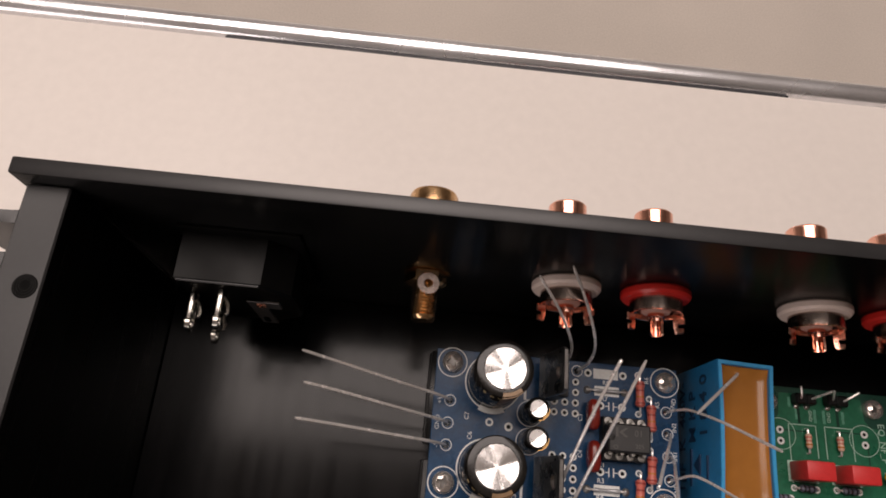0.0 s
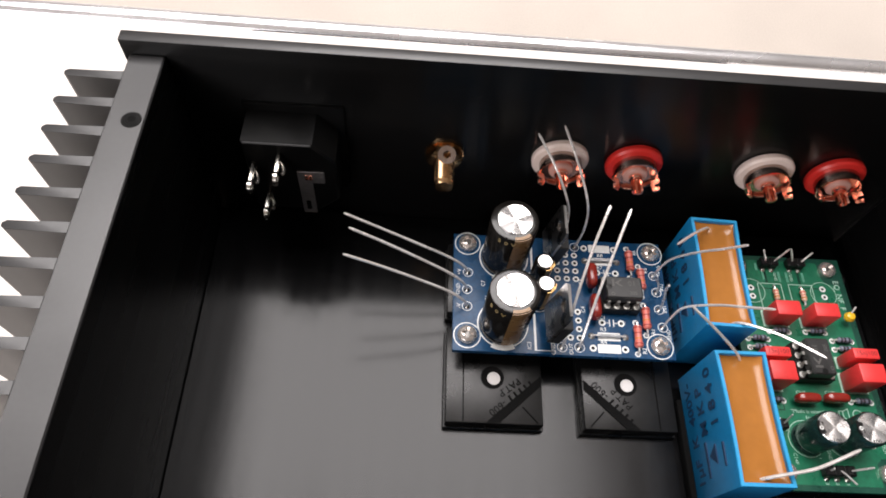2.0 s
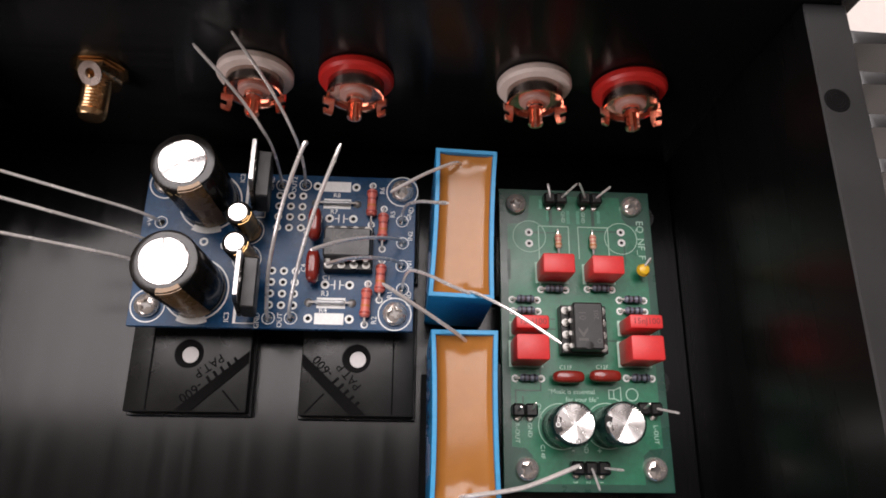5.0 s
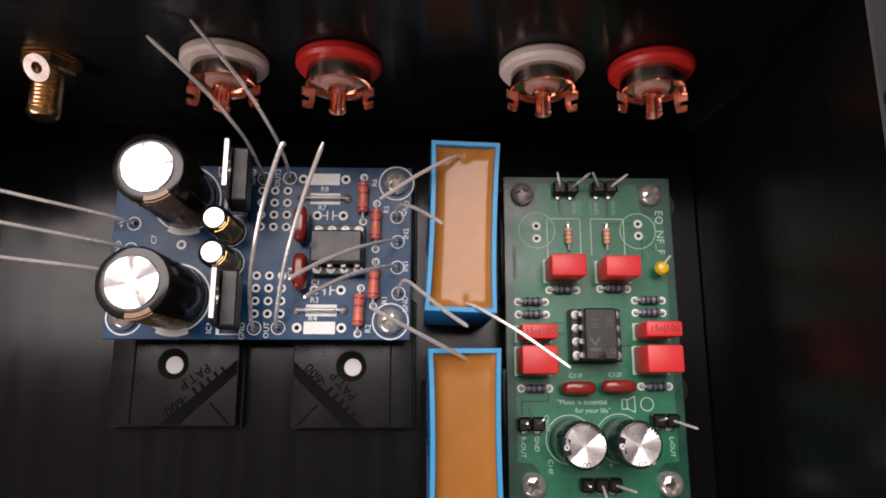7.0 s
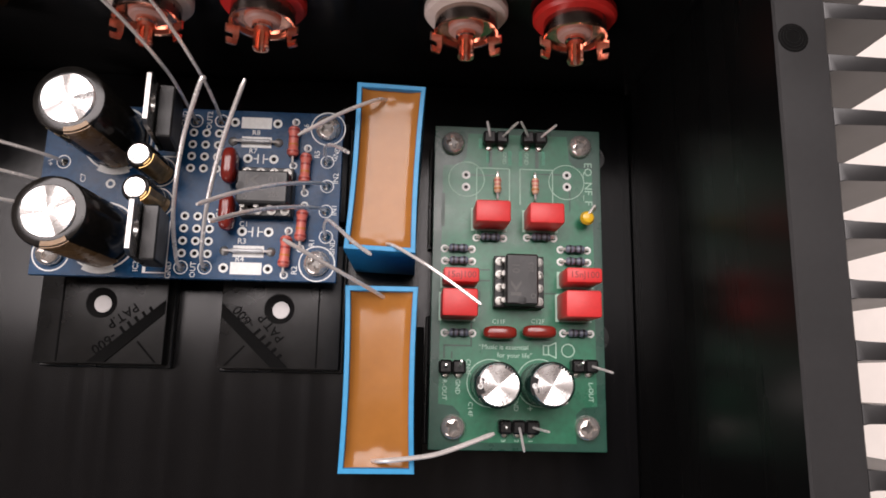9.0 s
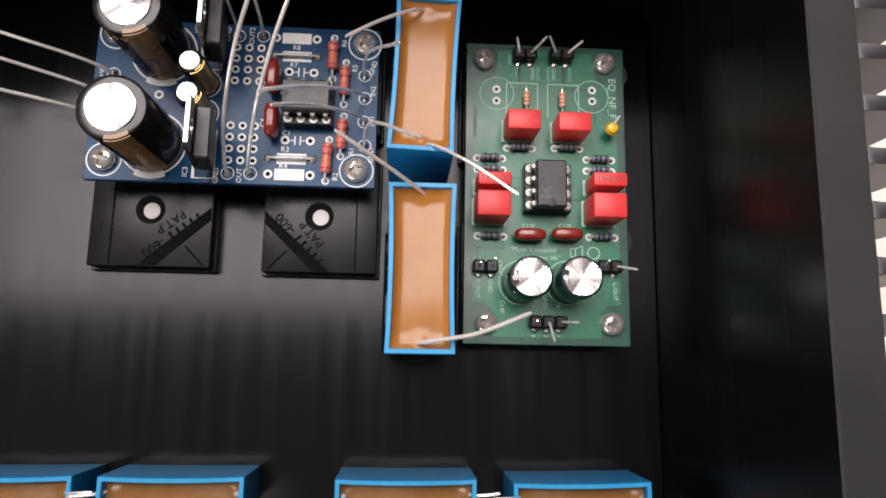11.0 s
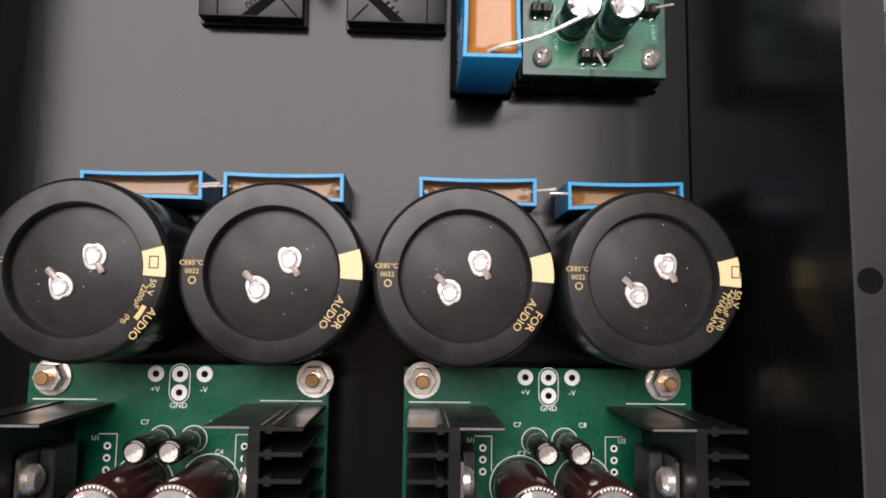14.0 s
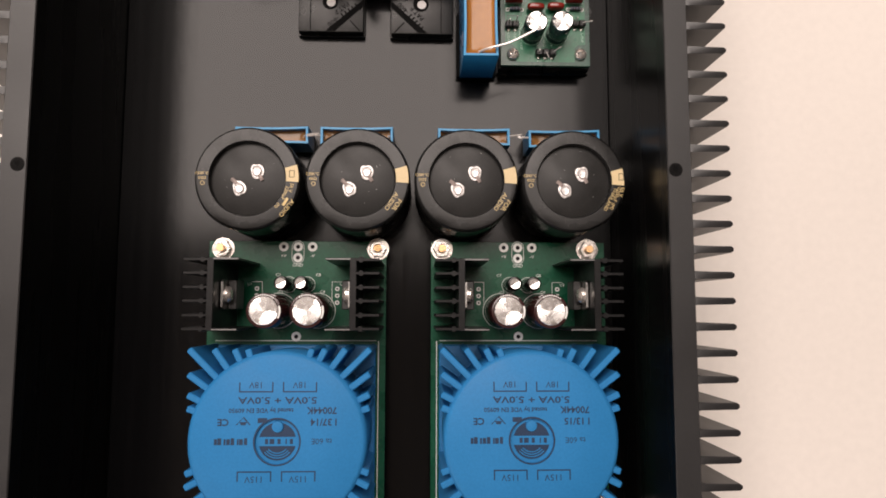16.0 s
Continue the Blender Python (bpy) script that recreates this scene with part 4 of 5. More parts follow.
for y in (-11.5, -34.1):
    part("outline", box(38.6, y - 1.15, ZB, 44.6, y + 1.15, ZB + 0.05), M_SILK, blue)
    resistor("wire_resistor", "thin clear resistor with silver leads", (36.9, y), (46.0, y), ZB, 6.4, 0.5, M_GLASS, blue)
    for px in (36.9, 46.0):
        part("solder_joint", lathe([(0.95, 0.02), (0.75, 0.35), (0.35, 0.7), (0, 0.75)], px, y, ZB, "z", 14, None, False), M_LEG, blue)
for y in (-7.4, -37.5):
    part("outline", box(38.3, y - 1.2, ZB, 44.4, y + 1.2, ZB + 0.05), M_SILK, blue)
    pad(37.0, y, ZB, blue)
    pad(45.6, y, ZB, blue)
for y in (-15.0, -30.1):
    pad(40.1, y, ZB, blue)
    pad(45.3, y, ZB, blue)
    c = box(42.0, y - 1.0, ZB, 42.25, y + 1.0, ZB + 0.05)
    box(43.1, y - 1.0, ZB, 43.35, y + 1.0, ZB + 0.05, bm=c)
    box(41.2, y - 0.1, ZB, 42.0, y + 0.1, ZB + 0.049, bm=c)
    box(43.35, y - 0.1, ZB, 44.2, y + 0.1, ZB + 0.049, bm=c)
    part("outline", c, M_SILK, blue)
for k in range(4):
    for j in range(3):
        pad(28.9 + 2.55 * j, -9.9 - 2.5 * k, ZB, blue, 0.85, 0.45)
        pad(28.7 + 2.5 * j, -27.3 - 2.5 * k, ZB, blue, 0.85, 0.45)
pad(13.9 + 4.3, -21.9, ZB, blue, 1.0, 0.5)
WIRED = [(4.0, -17.0), (3.8, -22.2), (3.8, -27.2), (28.8, -37.6), (33.4, -37.5), (29.2, -7.4), (34.3, -7.2), (56.1, -15.2), (56.3, -20.3), (56.3, -25.5), (56.6, -30.7)]
for x, y in WIRED:
    part("outline", ring(1.2, 1.38, ZB, ZB + 0.05, x, y, 20), M_SILK, blue)
    solder_lead(x, y, ZB, 1.0, blue)
for body, x, y, rz, s in (("+V", 1.6, -17, 90, 1.6), ("GND", 1.4, -22.2, 90, 1.5), ("-V", 1.6, -27.2, 90, 1.6), ("C7", 8.2, -20.2, 90, 1.5), ("C6", 9.2, -24.6, 90, 1.5), ("IC2", 20.4, -6.0, 90, 1.5), ("IC3", 20.2, -37.6, 90, 1.5), ("GND", 26.5, -38.2, 90, 1.5), ("OUT", 31.2, -38.0, 90, 1.5),
                          ("GND", 26.9, -7.0, 90, 1.5), ("OUT2", 31.9, -7.2, 90, 1.5), ("R8", 41.4, -9.5, 0, 1.5), ("R7", 41.0, -13.4, 0, 1.5), ("R6", 51.5, -8.0, 90, 1.5), ("R5", 54.0, -13.6, 90, 1.5), ("R3", 40.2, -32.1, 0, 1.6), ("R4", 40.0, -35.7, 0, 1.6), ("R2", 50.8, -37.6, 90, 1.6),
                          ("R1", 53.9, -32.0, 90, 1.5), ("C3", 35.3, -18.2, 90, 1.5), ("C4", 35.3, -26.5, 90, 1.5), ("C1", 40.3, -28.6, 0, 1.5), ("GND", 57.8, -13.4, 75, 1.5), ("IN2", 58.0, -18.6, 90, 1.5), ("IN1", 58.0, -25.2, 90, 1.5), ("GND", 58.0, -32.8, 90, 1.5)):
    lettering(body, s, flat(x, y, ZB + 0.03, rz), M_SILK, blue, 0.025)

part("pad", ring(0.5, 0.95, ZB, ZB + 0.06, 13.6, -21.2, 18), M_SILK, blue)

# ---- plastic feet under the boards ----


def plastic_foot(x0, x1, y0, y1, mirrored, group="plastic feet"):
    """A low square foot with a countersunk hole, a diagonal rib and raised characters."""
    t = thing("plastic_foot", "black plastic mounting foot glued to the case floor", "mounting foot", (x0 + x1) / 2, (y0 + y1) / 2, 0, 0, group)
    w, d = (x1 - x0) / 2, (y1 - y0) / 2
    s = -1 if mirrored else 1
    part("base", box(-w - 0.5, -d - 0.6, 0, w + 0.5, d, 1.6, 0.2), M_PLASTIC, t)
    part("body", box(-w, -d, 1.6, w, d, 5.2, 0.35, 2), M_PLASTIC, t)
    z = 5.2
    rib = prism([(s * -2.0, -d + 0.4), (s * 1.5, -d + 0.4), (s * (w - 0.3), -d + 10.3), (s * (w - 0.3), -d + 13.0)][::s], z - 0.3, z + 0.35)
    part("rib", rib, M_RIB, t)
    rib = prism([(s * (w - 5.4), -d + 4.5), (s * (w - 5.1), -d + 4.7), (s * (w - 1.2), -d + 0.5), (s * (w - 1.6), -d + 0.4)][::s], z - 0.3, z + 0.12)
    part("rib", rib, M_RIB, t)
    part("rib", box(s * (-w + 4.6) - 0.15, -d + 0.4, z - 0.3, s * (-w + 4.6) + 0.15, d - 1, z + 0.15), M_RIB, t)
    hx, hy = -0.4, -d + 12.2
    part("hole_wall", lathe([(3.1, z + 0.06), (2.9, z + 0.1), (2.6, z + 0.06), (2.4, z + 0.03), (0, z + 0.03)], hx, hy, 0, "z", 28, None, False), M_HOLE, t)
    part("adhesive_spot", lathe([(1.75, z + 0.06), (1.7, z + 0.16), (0, z + 0.2)], hx + 0.35, hy - 0.25, 0, "z", 24, None, False), M_WHITESPOT, t, "white spot seen through the hole")
    rz, spots = (217, ((7.0, 8.8), (0.9, 4.1), (4.1, 9.7))) if s > 0 else (132.6, ((-2.4, 4.9), (-7.5, 10.4), (-1.8, 8.3)))
    if w > 10:
        for q in range(5):
            u = Vector(spots[0]) + Vector((math.cos(radians(rz)), math.sin(radians(rz)))) * (1.7 * q - 3.4)
            part("raised_bar", box(-0.35, -0.9, z - 0.1, 0.25, 0.9, z + 0.1, 0.08), M_RIB, t).matrix_local = pose(u.x * MM, (u.y - d) * MM, 0, 0, 0, rz)
        lettering("-600", 2.9, flat(spots[1][0], spots[1][1] - d, z + 0.02, rz), M_RIB, t, 0.14, "raised_lettering")
        lettering("PAT.P", 2.7, flat(spots[2][0], spots[2][1] - d, z + 0.02, rz), M_RIB, t, 0.14, "raised_lettering")
    part("post", cyl(3.0, 5.2, s * (w - 5) if not mirrored else 6.0, d - 4.2, 5.2, seg=20), M_PLASTIC, t)
    return t


plastic_foot(-1.0, 24.4, -56.4, -30.5, False)
plastic_foot(35.2, 59.6, -56.8, -31.0, True)
plastic_foot(-1.0, 24.4, -26.0, -4.0, False)
plastic_foot(35.2, 59.6, -26.0, -4.0, True)
slab = thing("plastic_slab", "low black plastic pad under the blue box capacitor", "mounting pad", 0, 0, 0)
part("body", box(61.2, -73.2, 0, 76.8, -47.4, 3.38, 0.3, 2), M_RIB, slab)
plastic_foot(77.6, 94.6, -70.6, -45.0, False)
plastic_foot(96.0, 113.6, -70.6, -45.0, True)
plastic_foot(77.6, 94.6, -30.0, -7.5, False)
plastic_foot(96.0, 113.6, -30.0, -7.5, True)

# ---- the green board's parts ----
dip8(95.0, -38.9, ZG, green, -1, "01")
for x0, y0, x1, y1, h, s in ((85.9, -28.0, 92.7, -23.7, 7.8, ""), (96.4, -28.0, 103.2, -23.9, 7.8, ""), (79.9, -39.9, 86.7, -37.1, 7.8, "15nJ100"), (79.7, -46.4, 86.4, -41.2, 8.8, ""), (103.4, -39.4, 110.3, -36.5, 7.8, "15nJ100"), (103.0, -46.1, 109.8, -41.0, 8.8, "")):
    red_box(x0, y0, x1, y1, ZG, h, green, s)
GB = (M_BANDK, M_BANDR, M_BANDK, M_BANDK, M_BANDK)
for x, y in ((89.5, -29.7), (99.8, -29.4), (83.1, -32.1), (83.2, -34.6), (106.7, -31.7), (106.7, -34.2), (83.4, -49.0), (107.0, -48.6)):
    resistor("resistor", "small grey-blue banded resistor", (x - 2.75, y), (x + 2.75, y), ZG, 3.9, 0.82, M_RGREY, green, GB)
    for px in (x - 2.75, x + 2.75):
        part("pad", ring(0.4, 0.8, ZG + 0.05, ZG + 0.11, px, y, 16), M_SILK, green)
for x in (90.9, 98.7):
    resistor("resistor", "small tan banded resistor", (x, -15.8), (x, -21.6), ZG, 3.5, 0.75, M_RTAN, green, (M_RRED, M_RRED, M_BANDO))
for x, y in ((84.5, -16.5), (84.5, -19.1), (105.5, -15.9), (105.5, -18.4)):
    pad(x, y, ZG + 0.05, green, 0.9, 0.4)
for x, y in ((91.3, -48.9), (99.0, -48.6)):
    dipped(x, y, ZG, 6.6, 2.6, 3.6, 0, green)
for x, y, a in ((89.9, -58.8, 40), (99.6, -58.6, 60)):
    c = elco("filter_capacitor", "short green-black electrolytic can", x, y, ZG, 4.15, 11.8, M_SLEEVEG, green, 4, None, a, wide=0.9)
    part("outline", ring(4.5, 4.65, ZG + 0.05, ZG + 0.1, x - 0.1, y + 0.2, 36), M_SILKG, green)
    part("print_patch", arc_plate(2.75, 4.1, 158 - a, 208 - a, 11.86, 12.16), M_PLASTIC, c)
    part("print_ring", ring(0.3, 0.5, 12.16, 12.2, 3.3 * math.cos(radians(184 - a)), 3.3 * math.sin(radians(184 - a)), 14), M_SILK, c)
    lettering("100", 1.5, flat(3.3 * math.cos(radians(-95 - a)), 3.3 * math.sin(radians(-95 - a)), 12.2, -a), M_PLASTIC, c, 0.03)
    marks = bmesh.new()
    for q in range(5):
        arc_plate(3.2, 3.7, 30 + 9 * q - a, 36 + 9 * q - a, 12.12, 12.24, 0, 0, 2, marks)
    part("print_block", marks, M_PLASTIC, c)
header(90.4, -8.9, 2, green, [(88.3, -6.3, 15.6), (94.2, -7.4, 18.4)])
header(98.4, -8.7, 2, green, [(94.8, -7.2, 18.2), (102.5, -6.7, 15.9)])
header(108.0, -55.0, 2, green, [(106.6, -54.4, 17.5), (112.0, -56.2, 18.3)])
header(82.2, -55.6, 2, green, [(80.8, -55.3, 17.0), (83.6, -54.6, 18.0)])
header(95.1, -66.7, 3, green, [(92.4, -66.6, 15.5), (95.3, -70.7, 17.9), (99.6, -67.0, 19.5)])
# yellow capacitor on one bent leg
y_cap = part("yellow_bead", lathe([(0, 0), (1.0, 0.4), (1.45, 1.4), (1.1, 2.4), (0, 2.9)], 108.8, -25.6, ZG + 1.6, "z", 18, None, False), M_YELLOW, green, "small yellow bead capacitor")
part("lead", tube([(109.5, -24.6, ZG), (110.2, -24.0, ZG + 3), (109.8, -23.6, ZG + 5.2), (108.9, -24.9, ZG + 4.2)], 0.25, 6), M_WIRE, y_cap)
for body, x, y, rz, s in (("EQ_NF_F", 109.9, -17.6, -90, 2.3), ("\u201cMusic is essential", 92.4, -51.6, 0, 1.35), ("for your life\u201d", 94.6, -53.2, 0, 1.35), ("C11F", 91.4, -46.6, 0, 1.25), ("C12F", 99.2, -46.4, 0, 1.25), ("R-OUT", 80.8, -60.0, -90, 1.3), ("GND", 83.4, -59.4, -90, 1.3), ("CN4F", 85.4, -55.6, -90, 1.3),
                          ("C14F", 85.9, -63.6, -90, 1.3), ("GND", 94.8, -62.4, -90, 1.3), ("+", 97.6, -63.4, 0, 2.0), ("-", 92.2, -63.2, 0, 2.0), ("3", 92.3, -69.4, -90, 1.2), ("2", 94.9, -69.4, -90, 1.2), ("1", 97.6, -69.4, -90, 1.2), ("L-OUT", 109.6, -60.0, -90, 1.3), ("GND", 92.4, -12.6, -90, 1.2), ("GND", 97.0, -12.6, -90, 1.2)):
    lettering(body, s, flat(x, y, ZG + 0.08, rz), M_SILKG, green, 0.02)
for px, py, h in ((93.6, -12.6, 3.2), (95.8, -12.6, 3.2), (89.0, -12.2, 3.0), (100.6, -12.4, 3.0), (87.4, -9.6, 2.4), (79.9, -24.0, 7.0)):
    part("print_bar", box(px - 0.35, py - h / 2, ZG + 0.05, px + 0.35, py + h / 2, ZG + 0.08), M_TRACE if px < 80 else M_SILKD, green)
spk = bmesh.new()
for x0, y0, x1, y1 in ((100.2, -53.0, 100.4, -51.0), (100.2, -51.2, 101.3, -51.0), (100.2, -53.0, 101.3, -52.8), (101.2, -53.0, 101.4, -51.0), (102.7, -53.6, 102.9, -50.4)):
    box(x0, y0, ZG + 0.05, x1, y1, ZG + 0.1, bm=spk)
prism([(101.3, -51.1), (102.8, -50.4), (102.8, -50.6), (101.3, -51.3)], ZG + 0.05, ZG + 0.099, spk)
prism([(101.3, -52.7), (102.8, -53.4), (102.8, -53.6), (101.3, -52.9)], ZG + 0.05, ZG + 0.099, spk)
part("printed_speaker", spk, M_SILKG, green)
part("printed_circle", ring(1.15, 1.35, ZG + 0.05, ZG + 0.1, 105.2, -52.0, 28), M_SILKG, green)
for x0, y0, x1, y1 in ((86.6, -28.6, 86.8, -14.8), (93.4, -22.5, 93.6, -14.8), (86.6, -15.0, 93.6, -14.8), (95.6, -22.5, 95.8, -14.8), (95.6, -15.0, 102.6, -14.8), (102.4, -22.5, 102.6, -14.8)):
    part("printed_line", box(x0, y0, ZG + 0.05, x1, y1, ZG + 0.09), M_SILKG, green)
for x0, y0, x1, y1 in ((89.2, -14.6, 89.9, -10.5), (98.9, -14.6, 99.6, -10.5), (85.4, -16.6, 90.8, -16.3), (98.8, -16.0, 104.6, -15.7), (80.5, -54.0, 80.8, -51.4), (80.5, -51.6, 86.0, -51.3), (85.8, -51.6, 86.1, -47.0), (82.0, -54.0, 82.3, -52.6), (86.8, -38.6, 89.6, -38.3), (86.8, -36.4, 89.6, -36.1), (87.4, -43.6, 87.7, -40.6), (100.6, -40.9, 103.0, -40.6), (105.9, -23.6, 106.2, -18.4)):
    part("trace", box(x0, y0, ZG + 0.05, x1, y1, ZG + 0.08), M_TRACE, green)
for ox in (84.6, 105.4):
    part("outline", ring(3.6, 3.75, ZG + 0.05, ZG + 0.09, ox, -17.4, 40), M_SILKG, green)

# ---- loose component leads; each belongs to the thing that it comes out of ----


def lead(points, parent, r=0.42, label=""):
    inv = parent.matrix_world.inverted()
    pts = [(inv @ (Vector(p) * MM)) / MM for p in points]
    return part("lead", tube(pts, r, 8, None, 0.6), M_WIRE, parent, label)


bpy.context.view_layer.update()
lead([(4.0, -17.0, ZB), (2.6, -16.8, 15.4), (-1.5, -16.2, 18.8), (-10, -14.9, 22.8), (-20, -13.2, 26.9), (-29.4, -11.6, 30.6)], blue, 0.36)
lead([(3.8, -22.2, ZB), (2.4, -22.1, 16.0), (-1.5, -21.8, 20.4), (-10, -20.9, 26.2), (-19, -19.8, 31.4), (-27.2, -19.0, 35.9)], blue, 0.36)
lead([(3.8, -27.2, ZB), (2.4, -27.2, 16.0), (-1.5, -27.1, 20.4), (-10, -26.8, 26.0), (-19, -26.4, 31.0), (-27.9, -26.1, 35.5)], blue, 0.36)
lead([(29.2, -7.4, ZB), (29.7, -6.8, 21), (28.9, -4.6, 29), (24.4, 0.1, 37.6), (18.0, 4.9, 46.4)], blue, 0.34)
lead([(34.3, -7.2, ZB), (35.0, -6.4, 21), (34.2, -3.8, 29), (30.2, 2.0, 37.6), (24.7, 7.5, 46.9)], blue, 0.34)
lead([(28.8, -37.6, ZB), (29.0, -36.2, 16), (30.4, -29.0, 23.6), (33.6, -18.5, 31.2), (37.2, -9.6, 35.8), (37.8, -8.7, 35.4)], blue, 0.4)
lead([(33.4, -37.5, ZB), (33.6, -36.0, 15.6), (36.2, -27.4, 23.2), (40.0, -17.2, 29.6), (44.0, -7.4, 33.5)], blue, 0.4)
lead([(56.1, -15.2, ZB), (56.3, -15.2, 18), (57.3, -15.8, 24), (59.8, -18.8, 33), (62.2, -22.2, 41), (64.0, -25.2, 48.2)], blue, 0.32)
lead([(56.6, -30.7, ZB), (56.9, -30.1, 18), (58.3, -29.9, 24), (61.6, -33.7, 34), (64.8, -37.3, 41), (67.8, -40.1, 46.4)], blue, 0.32)
lead([(56.3, -20.3, ZB), (55.8, -20.6, 15.4), (52.9, -22.7, 22.6), (49.0, -25.8, 31), (45.2, -29.3, 38.6), (41.7, -33.1, 45.4)], blue, 0.36)
lead([(56.3, -25.5, ZB), (55.9, -25.7, 15.4), (53.4, -27.5, 23.4), (50.0, -30.1, 32.4), (47.1, -33.0, 40.4), (44.4, -36.1, 47.4)], blue, 0.36)
lead([(68.3, -6.6, 24.6), (66.4, -7.8, 27.4), (60.5, -12.4, 31.6), (54.0, -17.9, 34.9)], mk1, 0.36)
lead([(69.0, -34.2, 24.9), (71.0, -35.2, 27.6), (77.5, -39.6, 31.2), (85.5, -45.6, 33.5)], mk1, 0.31)
lead([(69.2, -44.0, 24.9), (67.0, -43.0, 28.0), (60.0, -39.8, 33.8), (53.3, -36.6, 38.4)], mk2, 0.36)
lead([(68.0, -71.8, 24.9), (70.6, -71.4, 27.2), (77.0, -70.4, 29.4), (81.0, -69.2, 30.6), (87.9, -66.3, 32.9)], mk2, 0.42)
slim = [o for o in bpy.data.objects if o.name.startswith("slim_film")]
slim.sort(key=lambda o: o.matrix_world.translation.x)
for o, pts in zip(slim, ([(3.6, -100.4, 13.0), (5.0, -100.3, 14.6), (7.4, -100.1, 15.0), (9.4, -100.0, 15.0)], [(11.0, -100.2, 13.0), (9.6, -100.4, 14.4), (7.6, -100.6, 14.8), (4.8, -100.9, 14.8)],
                         [(79.4, -100.2, 13.0), (80.8, -100.1, 14.6), (83.0, -99.9, 15.0), (85.2, -99.6, 15.0)], [(89.2, -100.7, 13.0), (87.6, -100.6, 14.4), (86.0, -100.6, 14.8), (83.6, -100.7, 14.8)])):
    lead(pts, o, 0.34)
for o, x, y in zip(slim, (-20, 35.2, 55.2, 113.4), (-100.8, -100.3, -100.6, -100.9)):
    lead([(x, y, 12.6), (x, y, 13.4), (x + 0.3, y - 0.1, 14.0)], o, 0.5)

# ---- connectors on the back panel ----


def phono_socket(x, z, washer, colour):
    t = thing("phono_socket", "copper-plated phono socket with a %s nylon washer" % colour, "socket", x, YB, z, 0, "phono sockets")
    part("washer", lathe([(4.0, 0.0), (7.2, 0.0), (7.55, 0.4), (7.55, 1.5), (7.1, 2.1), (5.9, 2.3), (5.2, 2.3)], 0, 0, 0, "y", 44, None, False, Euler((radians(90), 0, 0)).to_matrix().to_4x4()), washer, t, colour + " nylon washer")
    back_m = Euler((radians(90), 0, 0)).to_matrix().to_4x4()
    part("nut", lathe([(5.2, 2.2), (5.6, 2.3), (5.6, 5.0)], seg=40, cap=False, m=back_m), M_COPPERD, t, "polished ring nut")
    lug = part("ground_lug", lathe([(5.58, 5.0), (5.72, 5.05), (5.72, 5.3), (5.35, 5.35), (5.15, 5.2), (5.0, 4.3), (2.9, 4.1)], seg=40, cap=False, m=back_m), M_COPPER, t)
    for a in (-6, 186):
        bm = arc_plate(5.2, 5.6, a - 13, a + 13, 5.2, 6.8, n=4)
        h = 1 if a < 0 else -1
        arc_plate(5.2, 5.6, a - (13 if h > 0 else -2), a + (-2 if h > 0 else 13), 6.8, 7.7, n=3, bm=bm)
        arc_plate(5.2, 5.6, a - 11, a + 11, 7.7, 8.5, n=4, bm=bm)
        arc_plate(5.2, 5.75, a - 9, a + 9, 8.5, 8.8, n=4, bm=bm)
        at = Matrix.Translation((5.4 * math.cos(radians(a)), 5.4 * math.sin(radians(a)), 0))
        bmesh.ops.transform(bm, matrix=back_m @ at @ Matrix.Rotation(radians(-48 * h), 4, "Z") @ at.inverted(), verts=bm.verts)
        part("tab", bm, M_COPPER, lug)
    part("insulator", lathe([(3.1, 4.0), (3.1, 4.7), (2.8, 5.0), (1.6, 5.1)], seg=28, cap=False, m=back_m), M_PINK, t, "pale insulating core")
    cup = lathe([(1.8, 5.0), (1.8, 5.9), (1.5, 6.1), (1.5, 6.9), (0, 6.9)], seg=20, cap=False, m=back_m)
    trough = arc_plate(1.05, 1.5, 140, 400, 6.8, 9.6, n=14)
    arc_plate(0.95, 1.35, 150, 390, 9.6, 9.9, n=14, bm=trough)
    bmesh.ops.transform(trough, matrix=back_m, verts=trough.verts)
    cup_ob = part("solder_cup", cup, M_COPPER, t)
    part("trough", trough, M_COPPER, cup_ob)
    fw = Euler((radians(-90), 0, 0)).to_matrix().to_4x4()
    part("barrel", lathe([(6.4, 3.2), (6.4, 5.4), (4.3, 5.6), (4.3, 18.2), (4.0, 18.6), (3.2, 18.6), (3.2, 12.0)], seg=36, cap=False, m=fw), M_COPPER, t)
    return t


phono_socket(26.3, 33.6, M_WHITEPL, "white")
phono_socket(46.3, 33.6, M_REDPL, "red")
phono_socket(82.3, 33.6, M_WHITEPL, "white")
phono_socket(102.0, 33.6, M_REDPL, "red")

post = thing("ground_post", "gold-plated threaded ground post with a solder tag", "terminal post", -4.5, YB, 32.6)
bk = Euler((radians(90), 0, 0)).to_matrix().to_4x4()
part("flange", lathe([(2, 0), (5.2, 0), (5.2, 0.7), (2, 0.7)], seg=32, cap=False, m=bk), M_GOLD, post)
part("nut", lathe([(4.3, 0.7), (4.8, 0.9), (4.8, 3.0), (4.3, 3.3), (2.0, 3.3)], seg=6, cap=False, m=bk), M_GOLD, post)
prof = [(2.4, 3.0)]
for k in range(10):
    prof += [(2.75, 3.2 + 0.75 * k), (2.35, 3.2 + 0.75 * k + 0.37)]
prof += [(2.75, 10.3), (2.5, 11.0), (2.2, 11.3), (0, 11.3)]
part("threaded_rod", lathe(prof, seg=28, cap=False, m=bk), M_GOLD, post)
tag = lathe([(1.0, 0), (2.35, 0), (2.4, 0.2), (2.35, 0.4), (1.0, 0.4), (0.9, 0.2), (1.0, 0)], seg=28, cap=False)
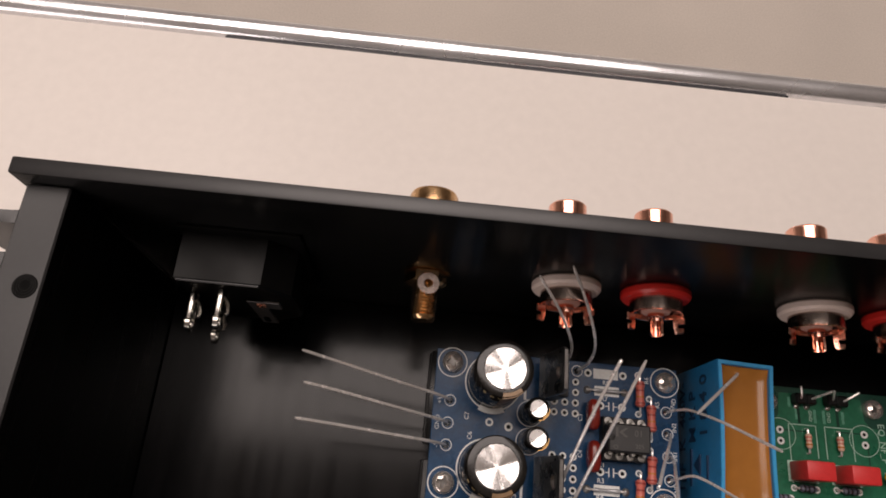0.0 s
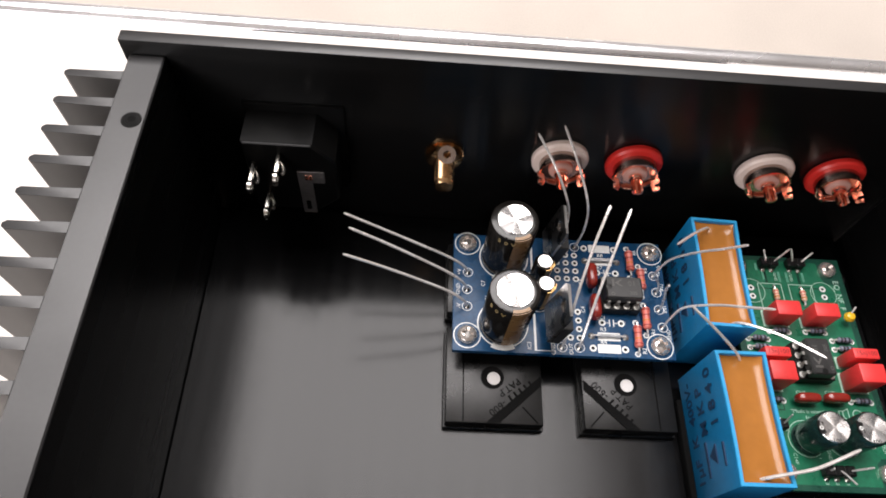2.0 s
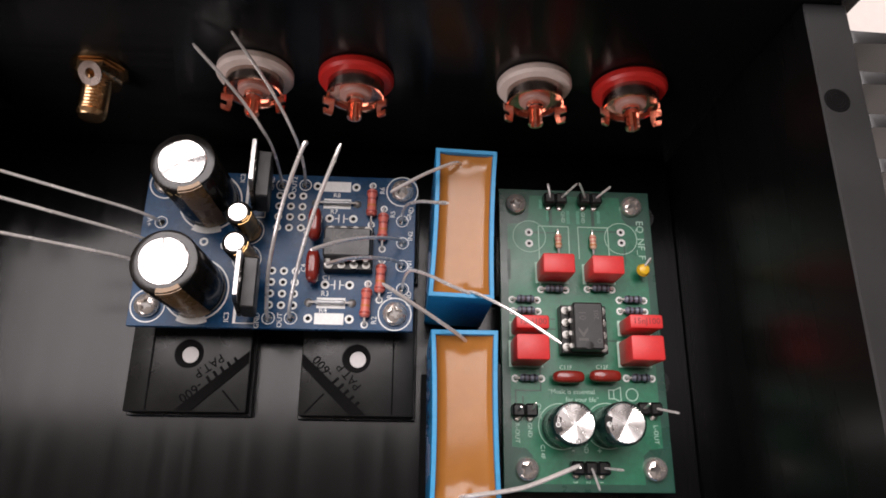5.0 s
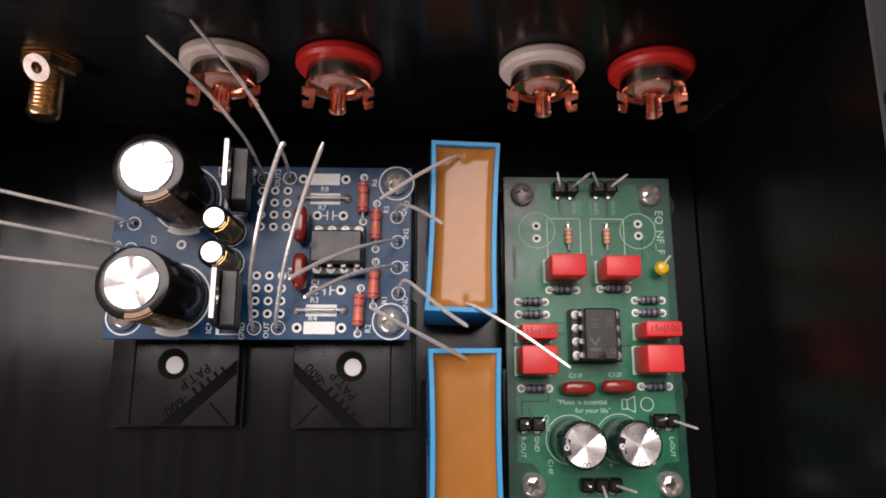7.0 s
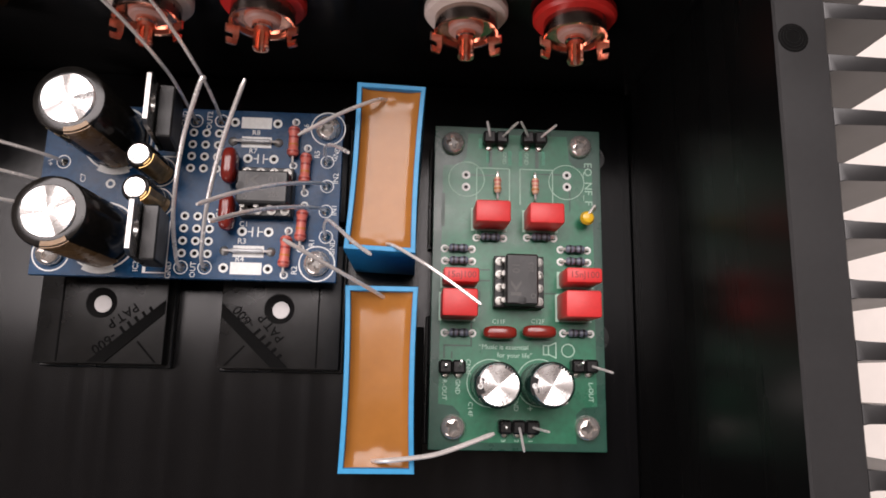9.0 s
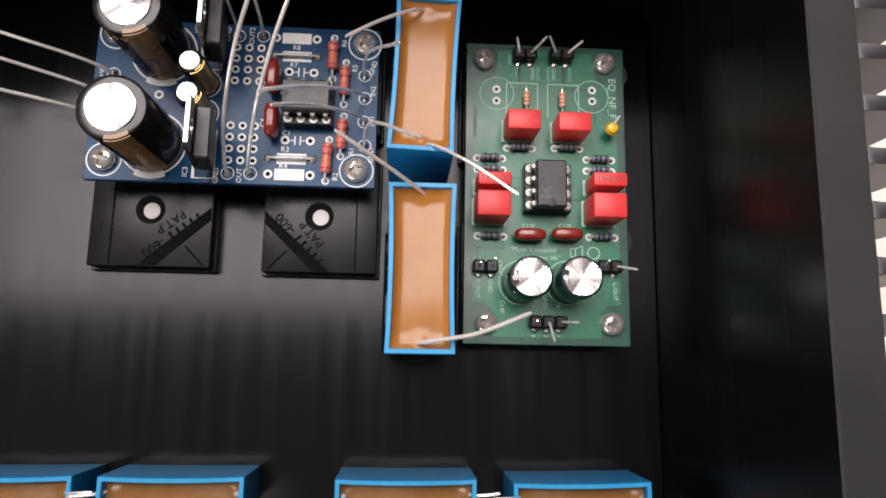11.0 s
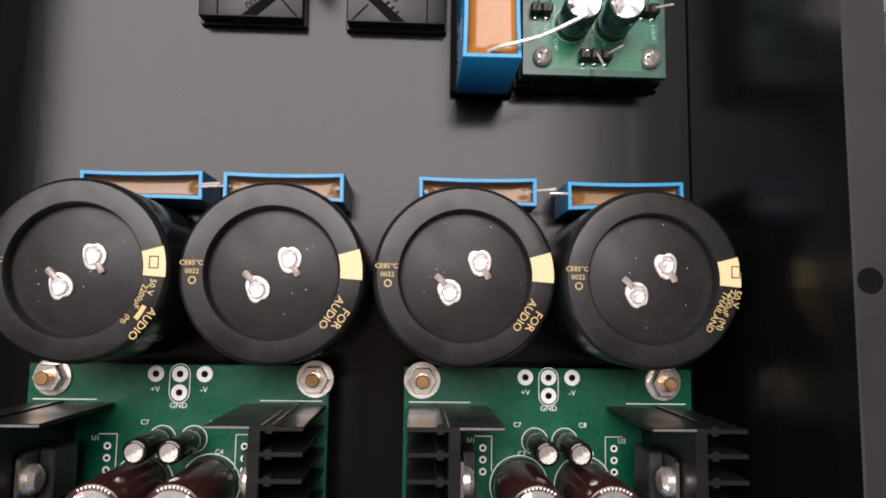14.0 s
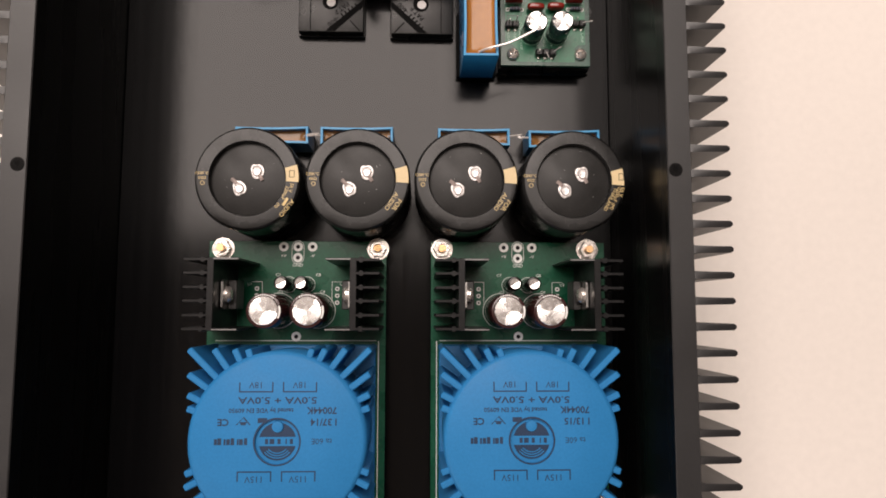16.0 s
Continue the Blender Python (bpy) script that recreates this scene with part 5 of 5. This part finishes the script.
bmesh.ops.transform(tag, matrix=Matrix.Translation((0.5, -3.8, 3.9)) @ Euler((radians(34), radians(-10), 0)).to_matrix().to_4x4(), verts=tag.verts)
part("solder_tag", tag, M_COPPERD, post, "dull gilt ring tag")
fw = Euler((radians(-90), 0, 0)).to_matrix().to_4x4()
part("knob", lathe([(3, 3.3), (5.2, 3.4), (5.6, 4.0), (5.6, 17.6), (5.2, 18.4), (0, 18.5)], seg=28, cap=False, m=fw), M_GOLD, post, "gold knurled thumb nut")

inlet = thing("mains_inlet", "black plastic mains inlet with bare metal tabs", "socket", 0, 0, 0)
part("flange", box(-55, YB - 0.9, 16.0, -30.2, YB - 0.02, 48.2, 0.3, 2), M_INLET, inlet)
def inlet_outline(k):
    return [(-54 + k, 18 + k), (-37 - k, 18 + k), (-31.8 - k, 23.4 + k), (-31.8 - k, 39.8 - k), (-37 - k, 45.6 - k), (-54 + k, 45.6 - k)]
bm = bmesh.new()
lp = [[bm.verts.new((px, yy, pz)) for px, pz in inlet_outline(k)] for k, yy in ((0, YB - 0.8), (0, -2.4), (0.5, -3.0))]
for a, b in zip(lp, lp[1:]):
    for k in range(6):
        bm.faces.new((a[k], a[(k + 1) % 6], b[(k + 1) % 6], b[k]))
bm.faces.new(lp[-1])
part("body", bm, M_INLET, inlet)
for px, pz in ((-52.0, 36.6), (-45.2, 40.8), (-49.8, 25.0)):
    bm = box(px - 0.45, -8.6, pz - 1.7, px + 0.45, -2.8, pz + 1.7, 0.2, 2)
    lathe([(0.9, -0.45), (1.75, -0.45), (1.75, 0.45), (0.9, 0.45), (0.9, -0.45)], px, -9.4, pz, 'x', 18, bm, False)
    tb = part("tab", bm, M_TIN, inlet, "shiny tinned tab")
    part("slot", box(px - 0.47, -7.4, pz - 0.5, px + 0.47, -4.6, pz + 0.5, 0.2), M_HOLE, tb)
bm = box(-41.6, -3.6, 17.4, -38.0, -3.05, 36.0, 0.1)
box(-41.61, -3.62, 31.4, -34.8, -3.06, 36.0, 0.1, bm=bm)
tb = part("fuse_tab", bm, M_FUSE, inlet, "flat grey metal strip")
for dx in (-0.55, 0.55):
    for dz in (-0.55, 0.55):
        part("rivet", lathe([(0.55, 0), (0.45, 0.35), (0, 0.45)], 0, 0, 0, "z", 10, None, False, Matrix.Translation((-38.8 + dx, -3.6, 33.9 + dz)) @ bk), M_COPPER, tb)
part("slot", box(-40.5, -3.68, 19.4, -39.3, -3.5, 23.2, 0.3, 2), M_HOLE, tb)
# Lighter grey strip that stands in for the highlight on the body's bevel.
part("edge_highlight", box(-53.6, -3.05, 45.0, -37.2, -2.5, 45.7, 0.2), M_SIDE, inlet)
for px, pz in ((-52.0, 36.6), (-45.2, 40.8), (-49.8, 25.0)):
    part("prong", tube([(px + 0.3, -4.2, pz), (px + 1.2, -5.6, pz - 0.3), (px + 1.5, -7.2, pz - 0.4), (px + 1.1, -8.0, pz - 0.2)], 0.45, 8, None, 0.8), M_TIN, inlet)
